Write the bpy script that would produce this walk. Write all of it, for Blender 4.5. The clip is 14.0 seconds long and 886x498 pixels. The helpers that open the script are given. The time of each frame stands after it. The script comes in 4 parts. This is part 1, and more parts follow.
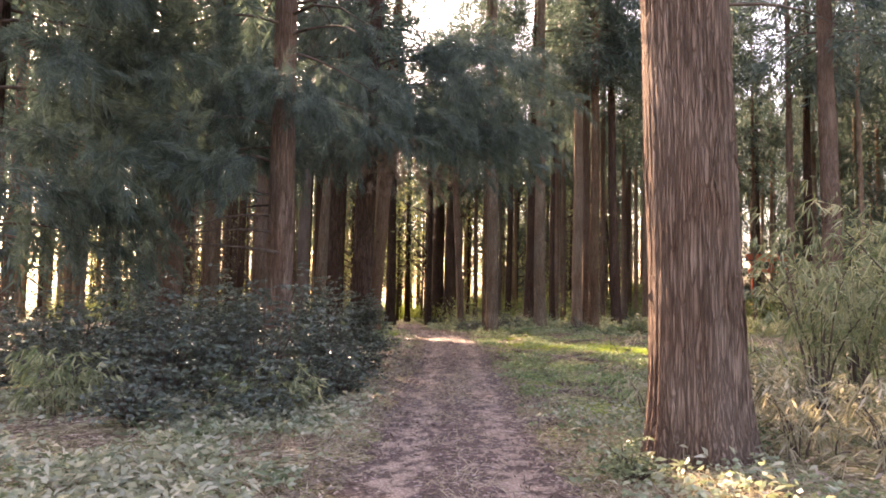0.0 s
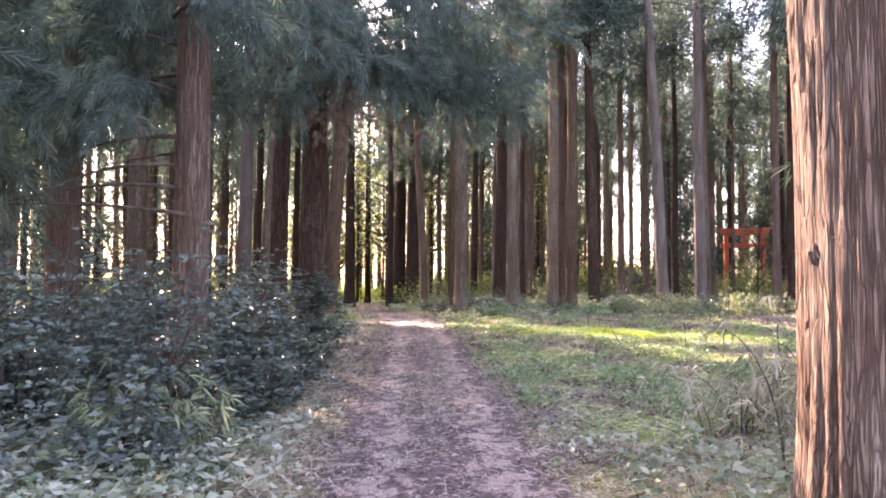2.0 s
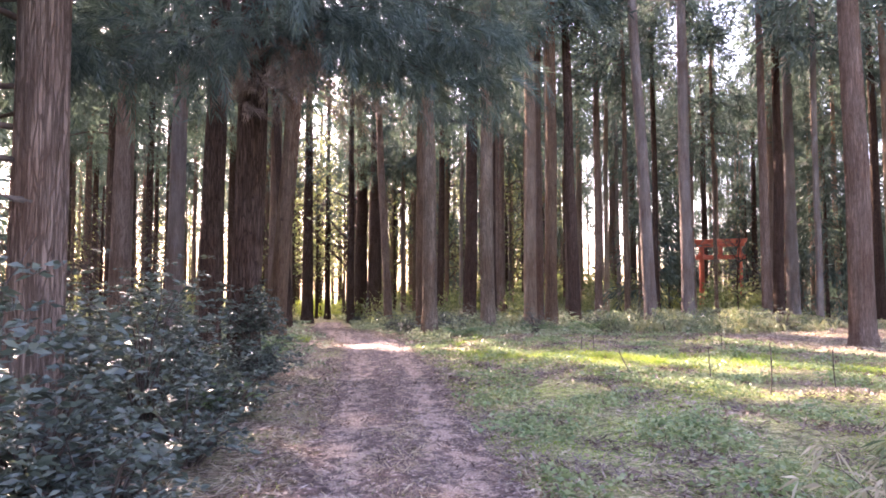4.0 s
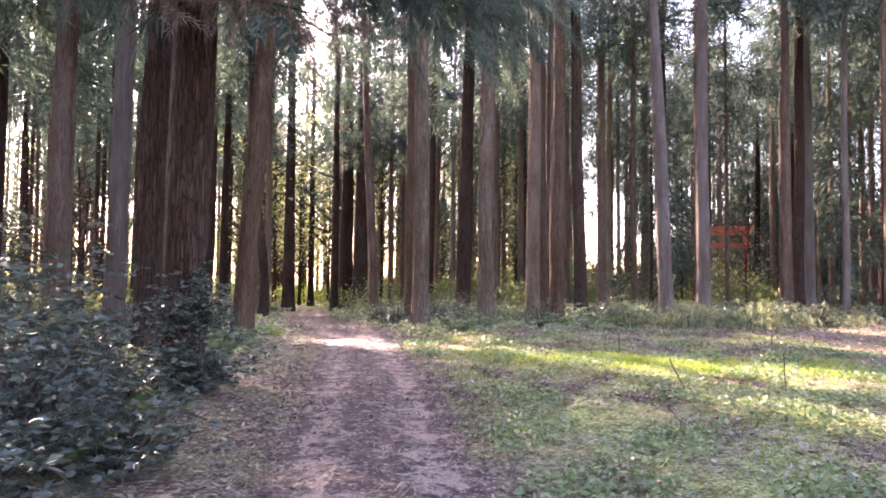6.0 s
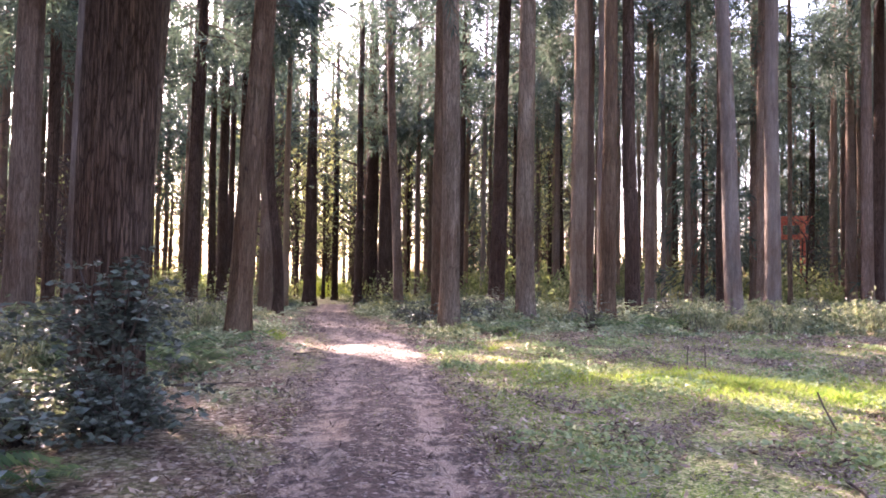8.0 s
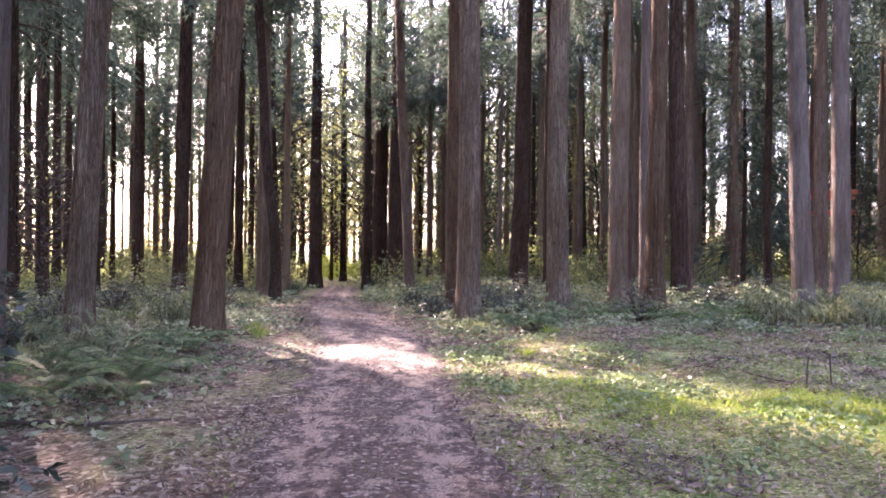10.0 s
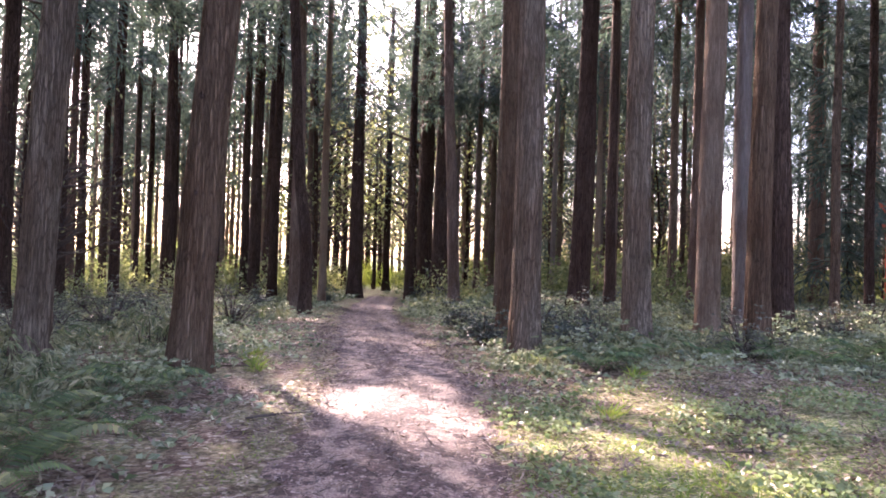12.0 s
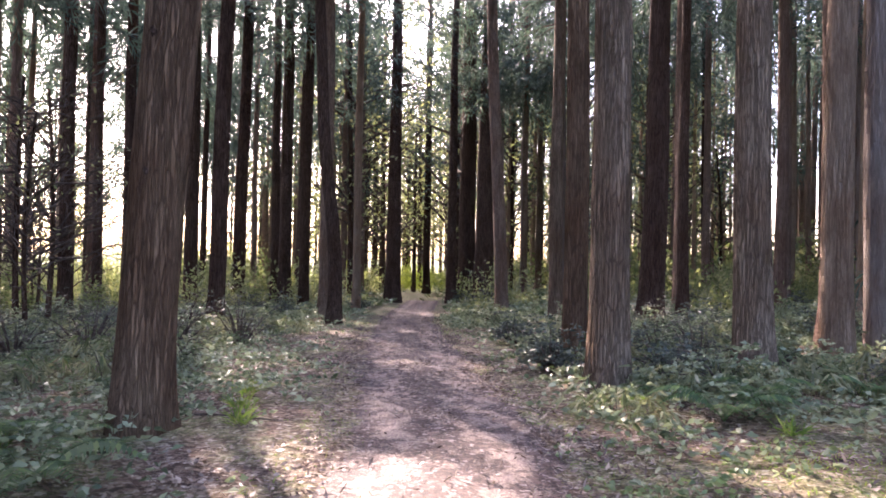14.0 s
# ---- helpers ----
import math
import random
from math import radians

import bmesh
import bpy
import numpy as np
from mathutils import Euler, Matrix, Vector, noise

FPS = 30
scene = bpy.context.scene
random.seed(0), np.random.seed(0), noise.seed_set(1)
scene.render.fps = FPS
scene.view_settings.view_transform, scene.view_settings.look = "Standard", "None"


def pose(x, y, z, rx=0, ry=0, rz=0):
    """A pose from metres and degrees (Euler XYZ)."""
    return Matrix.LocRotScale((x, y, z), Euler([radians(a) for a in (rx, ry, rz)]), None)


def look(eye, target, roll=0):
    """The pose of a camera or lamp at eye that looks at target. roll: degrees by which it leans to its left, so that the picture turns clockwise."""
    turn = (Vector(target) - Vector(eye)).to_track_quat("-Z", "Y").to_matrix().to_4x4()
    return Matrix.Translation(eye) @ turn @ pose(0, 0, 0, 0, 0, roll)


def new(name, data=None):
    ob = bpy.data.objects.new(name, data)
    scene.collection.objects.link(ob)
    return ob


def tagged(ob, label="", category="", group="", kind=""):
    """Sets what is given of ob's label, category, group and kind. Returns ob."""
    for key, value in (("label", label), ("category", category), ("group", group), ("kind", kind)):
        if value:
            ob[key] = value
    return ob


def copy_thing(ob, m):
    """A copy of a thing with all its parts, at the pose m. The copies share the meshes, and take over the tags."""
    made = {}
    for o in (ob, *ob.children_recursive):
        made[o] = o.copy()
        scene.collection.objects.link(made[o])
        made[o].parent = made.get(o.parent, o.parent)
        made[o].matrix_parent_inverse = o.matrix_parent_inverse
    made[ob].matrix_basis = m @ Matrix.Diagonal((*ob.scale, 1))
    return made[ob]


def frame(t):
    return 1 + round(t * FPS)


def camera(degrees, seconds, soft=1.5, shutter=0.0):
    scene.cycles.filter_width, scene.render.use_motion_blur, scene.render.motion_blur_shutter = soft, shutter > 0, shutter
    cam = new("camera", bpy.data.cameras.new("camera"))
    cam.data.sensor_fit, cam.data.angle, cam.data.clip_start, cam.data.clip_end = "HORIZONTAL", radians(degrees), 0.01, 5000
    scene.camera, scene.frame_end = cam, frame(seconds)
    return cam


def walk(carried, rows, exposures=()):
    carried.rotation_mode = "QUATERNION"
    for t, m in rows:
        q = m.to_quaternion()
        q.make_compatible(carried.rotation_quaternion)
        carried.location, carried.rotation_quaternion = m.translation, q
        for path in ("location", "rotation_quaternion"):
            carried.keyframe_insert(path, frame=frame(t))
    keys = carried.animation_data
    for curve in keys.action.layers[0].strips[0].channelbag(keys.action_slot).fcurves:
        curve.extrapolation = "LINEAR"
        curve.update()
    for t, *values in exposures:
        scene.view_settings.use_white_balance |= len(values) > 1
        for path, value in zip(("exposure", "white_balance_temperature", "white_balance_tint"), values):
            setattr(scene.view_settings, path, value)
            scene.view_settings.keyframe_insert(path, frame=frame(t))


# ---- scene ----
cam = camera(64.3, 14.0, 1.75)
METRES, EYE, TILT, LEAN, TURN = 20.8, 1.5, 0.0, 0.0, 0.0
ROWS = [
    (0.0, 0.0, 0.0, 0.0, -0.06, 4.0, -0.92),
    (0.5, -0.0028, 0.036, -0.0003, -1.29, 3.71, -0.94),
    (1.0, -0.0036, 0.0725, -0.0021, -2.72, 3.12, -1.04),
    (1.5, -0.0045, 0.1086, -0.0029, -3.48, 2.08, -0.35),
    (2.0, -0.0048, 0.1461, -0.0032, -3.23, 2.43, -0.19),
    (2.5, -0.0052, 0.1815, -0.0029, -3.13, 3.13, -0.42),
    (3.0, -0.0045, 0.2196, -0.0032, -3.38, 4.17, -0.34),
    (3.5, -0.0036, 0.2544, -0.0022, -5.13, 4.3, -0.29),
    (4.0, -0.0026, 0.2909, -0.0015, -6.26, 3.57, 0.1),
    (6.5, 0.0081, 0.4657, -0.0006, -7.39, 2.4, -0.59),
    (7.0, 0.0125, 0.502, -0.0005, -6.66, 2.19, -0.68),
    (7.5, 0.0133, 0.5369, -0.0009, -5.84, 1.97, -0.71),
    (8.0, 0.0168, 0.5726, -0.0, -5.03, 1.93, -0.75),
    (10.5, 0.0265, 0.7528, 0.0026, -3.55, 0.05, -0.48),
    (11.0, 0.029, 0.7874, 0.004, -2.6, 0.25, -0.64),
    (11.5, 0.0292, 0.8223, 0.0044, -1.38, 0.64, -1.17),
    (12.0, 0.0303, 0.8572, 0.0045, -0.23, 0.88, -1.69),
    (12.5, 0.0282, 0.8925, 0.0049, 0.96, 1.08, -2.18),
    (13.0, 0.0279, 0.929, 0.005, 1.82, 0.33, -2.04),
    (13.5, 0.0237, 0.9639, 0.0054, 2.55, 0.11, -1.56),
    (14.0, 0.0225, 0.9978, 0.006, 3.1, 0.83, -1.06),
]
EXPOSURES = [(0.0, 3.38, 8700, 34), (1.5, 3.95, 7250, 35), (4.0, 3.95, 7000, 40), (7.0, 3.8, 6850, 40), (11.0, 3.52, 6500, 41), (14.0, 3.33, 6400, 34)]
walk(cam, [(t, pose(0, 0, EYE, TILT, LEAN, TURN) @ pose(METRES * x, METRES * y, METRES * z, 90 + pitch, roll, yaw)) for t, x, y, z, yaw, pitch, roll in ROWS], EXPOSURES)

# ---- world, sun ----
SUN_AZ, SUN_EL = radians(-30), radians(33)          # clockwise from +y
SUN_DIR = Vector((math.sin(SUN_AZ) * math.cos(SUN_EL), math.cos(SUN_AZ) * math.cos(SUN_EL), math.sin(SUN_EL)))
world = bpy.data.worlds.new("world")
scene.world = world
world.use_nodes = True
wn = world.node_tree
sky = wn.nodes.new("ShaderNodeTexSky")
sky.sky_type = "NISHITA"
sky.sun_disc = False
sky.sun_elevation = SUN_EL
sky.sun_rotation = SUN_AZ
sky.dust_density = 3.0
sky.air_density = 1.0
wn.nodes["Background"].inputs["Strength"].default_value = 0.13
wn.links.new(sky.outputs["Color"], wn.nodes["Background"].inputs["Color"])
sun_data = bpy.data.lights.new("sun", "SUN")
sun_data.energy, sun_data.angle, sun_data.color = 3.6, radians(0.5), (1.0, 0.88, 0.70)
sun = new("sun", sun_data)
sun.matrix_world = look((0, 0, 60), tuple(Vector((0, 0, 60)) - SUN_DIR))

rng = np.random.default_rng(7)


# ---- materials ----
class Mat:
    """A small builder for node materials."""

    def __init__(self, name):
        self.m = bpy.data.materials.new(name)
        self.m.use_nodes = True
        self.t = self.m.node_tree
        self.b = self.t.nodes["Principled BSDF"]
        self.out = self.t.nodes["Material Output"]

    def node(self, kind, **sets):
        n = self.t.nodes.new(kind)
        for k, v in sets.items():
            n.inputs[k].default_value = v
        return n

    def link(self, a, b):
        self.t.links.new(a, b)

    def coords(self, scale, space="Object"):
        c = self.node("ShaderNodeTexCoord")
        mp = self.node("ShaderNodeMapping", Scale=scale)
        self.link(c.outputs[space], mp.inputs["Vector"])
        return mp.outputs["Vector"]

    def noise(self, vec, scale, detail=4.0, rough=0.6):
        n = self.node("ShaderNodeTexNoise", Scale=scale, Detail=detail, Roughness=rough)
        if vec is not None:
            self.link(vec, n.inputs["Vector"])
        return n.outputs["Fac"]

    def ramp(self, fac, stops):
        r = self.node("ShaderNodeValToRGB")
        e = r.color_ramp.elements
        while len(e) < len(stops):
            e.new(0.5)
        for el, (p, c) in zip(e, stops):
            el.position, el.color = p, (*c, 1)
        self.link(fac, r.inputs["Fac"])
        return r.outputs["Color"]

    def mix(self, fac, a, b, blend="MIX"):
        n = self.t.nodes.new("ShaderNodeMix")
        n.data_type, n.blend_type = "RGBA", blend
        for i, val in ((0, fac), (6, a), (7, b)):
            if hasattr(val, "is_linked") or hasattr(val, "links"):
                self.link(val, n.inputs[i])
            else:
                n.inputs[i].default_value = val if i == 0 else (*val, 1)
        return n.outputs[2]

    def bump(self, height, strength, distance):
        b = self.node("ShaderNodeBump", Strength=strength, Distance=distance)
        self.link(height, b.inputs["Height"])
        self.link(b.outputs["Normal"], self.b.inputs["Normal"])

    def done(self, colour=None, rough=0.8, spec=0.3):
        if colour is not None:
            self.link(colour, self.b.inputs["Base Color"])
        self.b.inputs["Roughness"].default_value = rough
        self.b.inputs["Specular IOR Level"].default_value = spec
        return self.m


def bark(name, dark, mid, pale, moss=0.0, fibre=26.0, fissure=1.0):
    k = Mat(name)
    streak = k.noise(k.coords((fibre, fibre, 0.8)), 1.0, 7.0, 0.72)
    fine = k.noise(k.coords((100, 100, 9)), 1.0, 5.0, 0.7)
    patch = k.noise(k.coords((2.6, 2.6, 0.9)), 1.0, 8.0, 0.74)

    def cracks(scale, tall, width):
        t = k.node("ShaderNodeTexNoise", Scale=1.0, Detail=3.5, Roughness=0.6, Distortion=0.5)
        k.link(k.coords((scale, scale, tall)), t.inputs["Vector"])
        n = t.outputs["Fac"]
        a = k.node("ShaderNodeMath")
        a.operation = "SUBTRACT"
        k.link(n, a.inputs[0])
        a.inputs[1].default_value = 0.5
        b = k.node("ShaderNodeMath")
        b.operation = "ABSOLUTE"
        k.link(a.outputs[0], b.inputs[0])
        return k.ramp(b.outputs[0], [(0.0, (0, 0, 0)), (width, (1, 1, 1))])

    warp = k.node("ShaderNodeTexNoise", Scale=1.0, Detail=3.0)
    k.link(k.coords((7, 7, 2.5)), warp.inputs["Vector"])
    push = k.node("ShaderNodeVectorMath")
    push.operation = "MULTIPLY_ADD"
    k.link(warp.outputs["Color"], push.inputs[0])
    push.inputs[1].default_value = (0.9, 0.9, 0.5)
    k.link(k.coords((25, 25, 2.4)), push.inputs[2])
    cell = k.node("ShaderNodeTexVoronoi", Scale=1.0, Randomness=1.0)
    cell.feature = "DISTANCE_TO_EDGE"
    k.link(push.outputs[0], cell.inputs["Vector"])
    ridge = k.ramp(cell.outputs["Distance"], [(0.0, (0, 0, 0)), (0.035, (0.35, 0.35, 0.35)), (0.1, (1, 1, 1))])
    crack = k.mix(1.0, ridge, cracks(38.0, 1.0, 0.05), "MULTIPLY")
    col = k.ramp(streak, [(0.26, dark), (0.50, mid), (0.85, pale)])
    col = k.mix(k.ramp(patch, [(0.44, (0, 0, 0)), (0.68, (0.5, 0.5, 0.5))]), col, pale)
    col = k.mix(0.35, col, k.ramp(fine, [(0.3, dark), (0.7, pale)]))
    col = k.mix(k.mix(fissure, (1, 1, 1), crack), dark, col)
    wide = k.noise(k.coords((1.6, 1.6, 0.6)), 1.0, 5.0, 0.65)
    col = k.mix(1.0, col, k.ramp(wide, [(0.34, (0.80, 0.70, 0.64)), (0.5, (1, 1, 1)), (0.66, (1.18, 1.22, 1.24))]), "MULTIPLY")
    info = k.node("ShaderNodeObjectInfo")
    tint = k.ramp(info.outputs["Random"], [(0.0, (0.75, 0.68, 0.64)), (0.5, (1, 0.95, 0.92)), (1.0, (1.1, 1.1, 1.06))])
    col = k.mix(1.0, col, tint, "MULTIPLY")
    if moss:
        g = k.noise(k.coords((2.2, 2.2, 1.1)), 1.0, 5.0, 0.7)
        col = k.mix(k.ramp(g, [(0.55, (0, 0, 0)), (0.75, (moss, moss, moss))]), col, (0.06, 0.07, 0.03))
    h = k.mix(0.55, k.mix(0.35, streak, fine), crack)
    k.bump(h, 1.0, 0.05)
    return k.done(col, 0.92, 0.12)


BARK_RED = bark("cedar_bark", (0.046, 0.029, 0.022), (0.185, 0.130, 0.102), (0.32, 0.255, 0.215), 0.0, 24.0, 0.55)
BARK_GREY = bark("grey_cedar_bark", (0.042, 0.030, 0.023), (0.18, 0.137, 0.100), (0.32, 0.262, 0.205), 0.3, 26.0, 0.7)
BARK_PALE = bark("pale_cypress_bark", (0.09, 0.075, 0.068), (0.19, 0.165, 0.15), (0.29, 0.26, 0.24), 0.2, 18.0, 0.35)
# tan bark, lightened in colour for the light on background trunks
BARK_TAN_LIT = bark("lit_tan_cedar_bark", (0.075, 0.053, 0.039), (0.235, 0.175, 0.128), (0.40, 0.32, 0.25), 0.0, 20.0, 0.4)
BARK_BROWN = bark("brown_cedar_bark", (0.036, 0.023, 0.015), (0.145, 0.096, 0.064), (0.25, 0.18, 0.125), 0.25, 20.0, 0.6)
# cedar bark darkened so its colour carries the shade of backlit trunks
BARK_SHADED = bark("shaded_cedar_bark", (0.016, 0.009, 0.007), (0.075, 0.047, 0.037), (0.175, 0.125, 0.10), 0.0, 26.0, 0.8)


def leaf(name, stops, rough=0.5, glow=0.4, spec=0.4, space=1.3, blotch=0.5, warm=False):
    k = Mat(name)
    geo = k.node("ShaderNodeNewGeometry")
    a = k.ramp(geo.outputs["Random Per Island"], stops)
    n = k.noise(k.coords((space, space, space)), 1.0, 3.0)
    col = k.mix(k.ramp(n, [(0.40, (0, 0, 0)), (0.62, (blotch, blotch, blotch))]), a, stops[-1][1])
    k.done(col, rough, spec)
    tr = k.node("ShaderNodeBsdfTranslucent")
    bright = k.mix(1.0, col, (1.5, 1.6, 0.75) if glow > 0.45 or warm else (1.5, 1.55, 1.2), "MULTIPLY")
    k.link(bright, tr.inputs["Color"])
    ms = k.node("ShaderNodeMixShader", Fac=glow)
    k.link(k.b.outputs[0], ms.inputs[1])
    k.link(tr.outputs[0], ms.inputs[2])
    k.link(ms.outputs[0], k.out.inputs["Surface"])
    return k.m


CEDAR = leaf("cedar_needles", [(0.0, (0.018, 0.034, 0.032)), (0.6, (0.036, 0.060, 0.053)), (1.0, (0.085, 0.118, 0.102))], 0.6, 0.38, 0.3, 2.6, 0.8)
CEDAR_DEAD = leaf("dry_cedar_needles", [(0.0, (0.10, 0.07, 0.055)), (1.0, (0.18, 0.135, 0.11))], 0.8, 0.25, 0.2)
SHRUB = leaf("evergreen_leaves", [(0.0, (0.022, 0.034, 0.028)), (0.6, (0.042, 0.060, 0.046)), (1.0, (0.09, 0.112, 0.088))], 0.42, 0.15, 0.45)
BAMBOO = leaf("bamboo_leaves", [(0.0, (0.05, 0.075, 0.035)), (0.5, (0.10, 0.13, 0.06)), (0.8, (0.17, 0.19, 0.10)), (1.0, (0.32, 0.31, 0.21))], 0.55, 0.35, 0.3)
STRAW = leaf("faded_bamboo_leaves", [(0.0, (0.08, 0.085, 0.05)), (0.5, (0.17, 0.155, 0.10)), (0.8, (0.27, 0.235, 0.17)), (1.0, (0.42, 0.37, 0.29))], 0.6, 0.35, 0.3)
GRASS = leaf("grass_blades", [(0.0, (0.085, 0.15, 0.04)), (0.7, (0.17, 0.245, 0.06)), (0.9, (0.21, 0.22, 0.09)), (1.0, (0.26, 0.26, 0.11))], 0.6, 0.45, 0.25, warm=True, blotch=0.3)
DRY = leaf("dry_grass", [(0.0, (0.14, 0.105, 0.075)), (0.6, (0.26, 0.21, 0.15)), (1.0, (0.40, 0.35, 0.27))], 0.7, 0.25, 0.2)
NEEDLE = leaf("fallen_needles", [(0.0, (0.022, 0.012, 0.009)), (0.6, (0.07, 0.042, 0.033)), (0.95, (0.13, 0.085, 0.066)), (1.0, (0.3, 0.25, 0.22))], 0.7, 0.05, 0.2, 9.0)
LITTER = leaf("fallen_leaves", [(0.0, (0.05, 0.03, 0.024)), (0.45, (0.115, 0.072, 0.05)), (0.8, (0.20, 0.138, 0.098)), (1.0, (0.40, 0.325, 0.26))], 0.48, 0.1, 0.45, 9.0)
HERB = leaf("low_green_leaves", [(0.0, (0.04, 0.063, 0.032)), (0.6, (0.10, 0.138, 0.07)), (0.85, (0.20, 0.24, 0.14)), (1.0, (0.34, 0.37, 0.25))], 0.42, 0.28, 0.45)
FERN = leaf("fern_fronds", [(0.0, (0.036, 0.075, 0.036)), (0.6, (0.062, 0.115, 0.048)), (1.0, (0.12, 0.18, 0.06))], 0.6, 0.4, 0.25)
CLOVER = leaf("small_weed_leaves", [(0.0, (0.065, 0.105, 0.045)), (0.6, (0.13, 0.19, 0.08)), (1.0, (0.24, 0.28, 0.15))], 0.45, 0.3, 0.4)
EDGE = leaf("sunny_foliage", [(0.0, (0.10, 0.14, 0.03)), (0.5, (0.16, 0.20, 0.05)), (1.0, (0.26, 0.28, 0.10))], 0.55, 0.5)
# leaf colour paled to paint in the haze among far trees
HAZED_LEAF = leaf("hazed_far_foliage", [(0.0, (0.09, 0.105, 0.075)), (1.0, (0.22, 0.225, 0.17))], 0.65, 0.55, 0.2)


UNDER = leaf("understory_leaves", [(0.0, (0.06, 0.08, 0.05)), (0.6, (0.11, 0.135, 0.085)), (1.0, (0.22, 0.23, 0.16))], 0.6, 0.6, 0.25)


def twig_material():
    k = Mat("twig_bark")
    n = k.noise(k.coords((8, 8, 8)), 1.0, 5.0)
    k.bump(n, 0.5, 0.01)
    return k.done(k.ramp(n, [(0.3, (0.03, 0.022, 0.018)), (0.7, (0.11, 0.085, 0.07))]), 0.85, 0.2)


TWIG = twig_material()


def litter_texture(k, scale, stops):
    """Overlapping leaf-like flecks in random browns, and their relief."""
    v = k.coords((1, 1, 1))
    warp = k.node("ShaderNodeTexNoise", Scale=scale * 0.6, Detail=3.0)
    k.link(v, warp.inputs["Vector"])
    add = k.node("ShaderNodeVectorMath")
    add.operation = "MULTIPLY_ADD"
    k.link(warp.outputs["Color"], add.inputs[0])
    add.inputs[1].default_value = (1.6 / scale, 1.6 / scale, 0)
    k.link(v, add.inputs[2])
    vo = k.node("ShaderNodeTexVoronoi", Scale=scale, Randomness=1.0)
    k.link(add.outputs[0], vo.inputs["Vector"])
    grey = k.node("ShaderNodeSeparateColor")
    k.link(vo.outputs["Color"], grey.inputs["Color"])
    return k.ramp(grey.outputs[0], stops), grey.outputs[1]


def ground_material():
    k = Mat("forest_floor")
    at = k.t.nodes.new("ShaderNodeAttribute")
    at.attribute_name = "grass"
    v = k.coords((1, 1, 1))
    big = k.noise(v, 0.9, 6.0, 0.7)
    mid = k.noise(v, 5.0, 5.0, 0.7)
    fine = k.noise(v, 40.0, 5.0, 0.75)
    lit, h1 = litter_texture(k, 26.0, [(0.0, (0.042, 0.026, 0.019)), (0.45, (0.115, 0.073, 0.053)), (0.8, (0.20, 0.15, 0.115)), (1.0, (0.36, 0.31, 0.26))])
    gr, h2 = litter_texture(k, 48.0, [(0.0, (0.03, 0.045, 0.018)), (0.45, (0.13, 0.18, 0.055)), (0.8, (0.24, 0.26, 0.11)), (1.0, (0.42, 0.38, 0.25))])
    dark = k.ramp(mid, [(0.38, (0.55, 0.5, 0.46)), (0.55, (1.3, 1.3, 1.28))])
    m = k.node("ShaderNodeMath")
    m.operation = "MULTIPLY_ADD"
    k.link(big, m.inputs[0])
    m.inputs[1].default_value = 2.6
    m.inputs[2].default_value = -1.3
    a = k.node("ShaderNodeMath")
    a.operation, a.use_clamp = "ADD", True
    k.link(m.outputs[0], a.inputs[0])
    k.link(at.outputs["Fac"], a.inputs[1])
    k.bump(k.mix(0.5, k.mix(0.5, h1, h2), fine), 1.0, 0.04)
    return k.done(k.mix(1.0, k.mix(a.outputs[0], lit, gr), dark, "MULTIPLY"), 0.9, 0.2)


def path_material():
    k = Mat("trodden_earth")
    v = k.coords((1, 1, 1))
    at = k.t.nodes.new("ShaderNodeAttribute")
    at.attribute_name = "tread"
    big = k.noise(v, 1.1, 6.0, 0.7)
    mid = k.noise(k.coords((1.0, 0.8, 1)), 4.2, 7.0, 0.72)
    fine = k.noise(v, 60.0, 5.0, 0.75)
    lit, h1 = litter_texture(k, 34.0, [(0.0, (0.022, 0.012, 0.010)), (0.5, (0.066, 0.038, 0.031)), (0.85, (0.12, 0.076, 0.064)), (1.0, (0.34, 0.28, 0.26))])
    soil = k.ramp(fine, [(0.30, (0.075, 0.045, 0.038)), (0.48, (0.215, 0.150, 0.118)), (0.64, (0.48, 0.39, 0.325))])
    bare = k.node("ShaderNodeMath")
    bare.operation = "MULTIPLY_ADD"
    k.link(at.outputs["Fac"], bare.inputs[0])
    bare.inputs[1].default_value = 0.11
    k.link(mid, bare.inputs[2])
    col = k.mix(k.ramp(bare.outputs[0], [(0.545, (0, 0, 0)), (0.62, (1, 1, 1))]), lit, soil)
    col = k.mix(k.ramp(big, [(0.58, (0, 0, 0)), (0.78, (0.45, 0.45, 0.45))]), col, (0.085, 0.078, 0.045))
    k.bump(k.mix(0.5, h1, k.mix(0.5, mid, fine)), 1.0, 0.06)
    return k.done(col, 0.75, 0.35)


# ---- shape helpers ----
def mesh_np(name, verts, quads, smooth=False):
    """A mesh from arrays of vertices and quads."""
    me = bpy.data.meshes.new(name)
    verts = np.asarray(verts, dtype=np.float32).reshape(-1, 3)
    quads = np.asarray(quads, dtype=np.int32).reshape(-1, 4)
    me.vertices.add(len(verts))
    me.vertices.foreach_set("co", verts.ravel())
    me.loops.add(quads.size)
    me.loops.foreach_set("vertex_index", quads.ravel())
    me.polygons.add(len(quads))
    me.polygons.foreach_set("loop_start", np.arange(0, quads.size, 4, dtype=np.int32))
    me.polygons.foreach_set("loop_total", np.full(len(quads), 4, dtype=np.int32))
    if smooth:
        me.polygons.foreach_set("use_smooth", np.ones(len(quads), dtype=bool))
    me.update(calc_edges=True)
    me.validate()
    return me


def part(name, me, material, parent, label=""):
    ob = new(name, me)
    if material and not me.materials:
        me.materials.append(material)
    ob.parent = parent
    if label:
        ob["label"] = label
    return ob


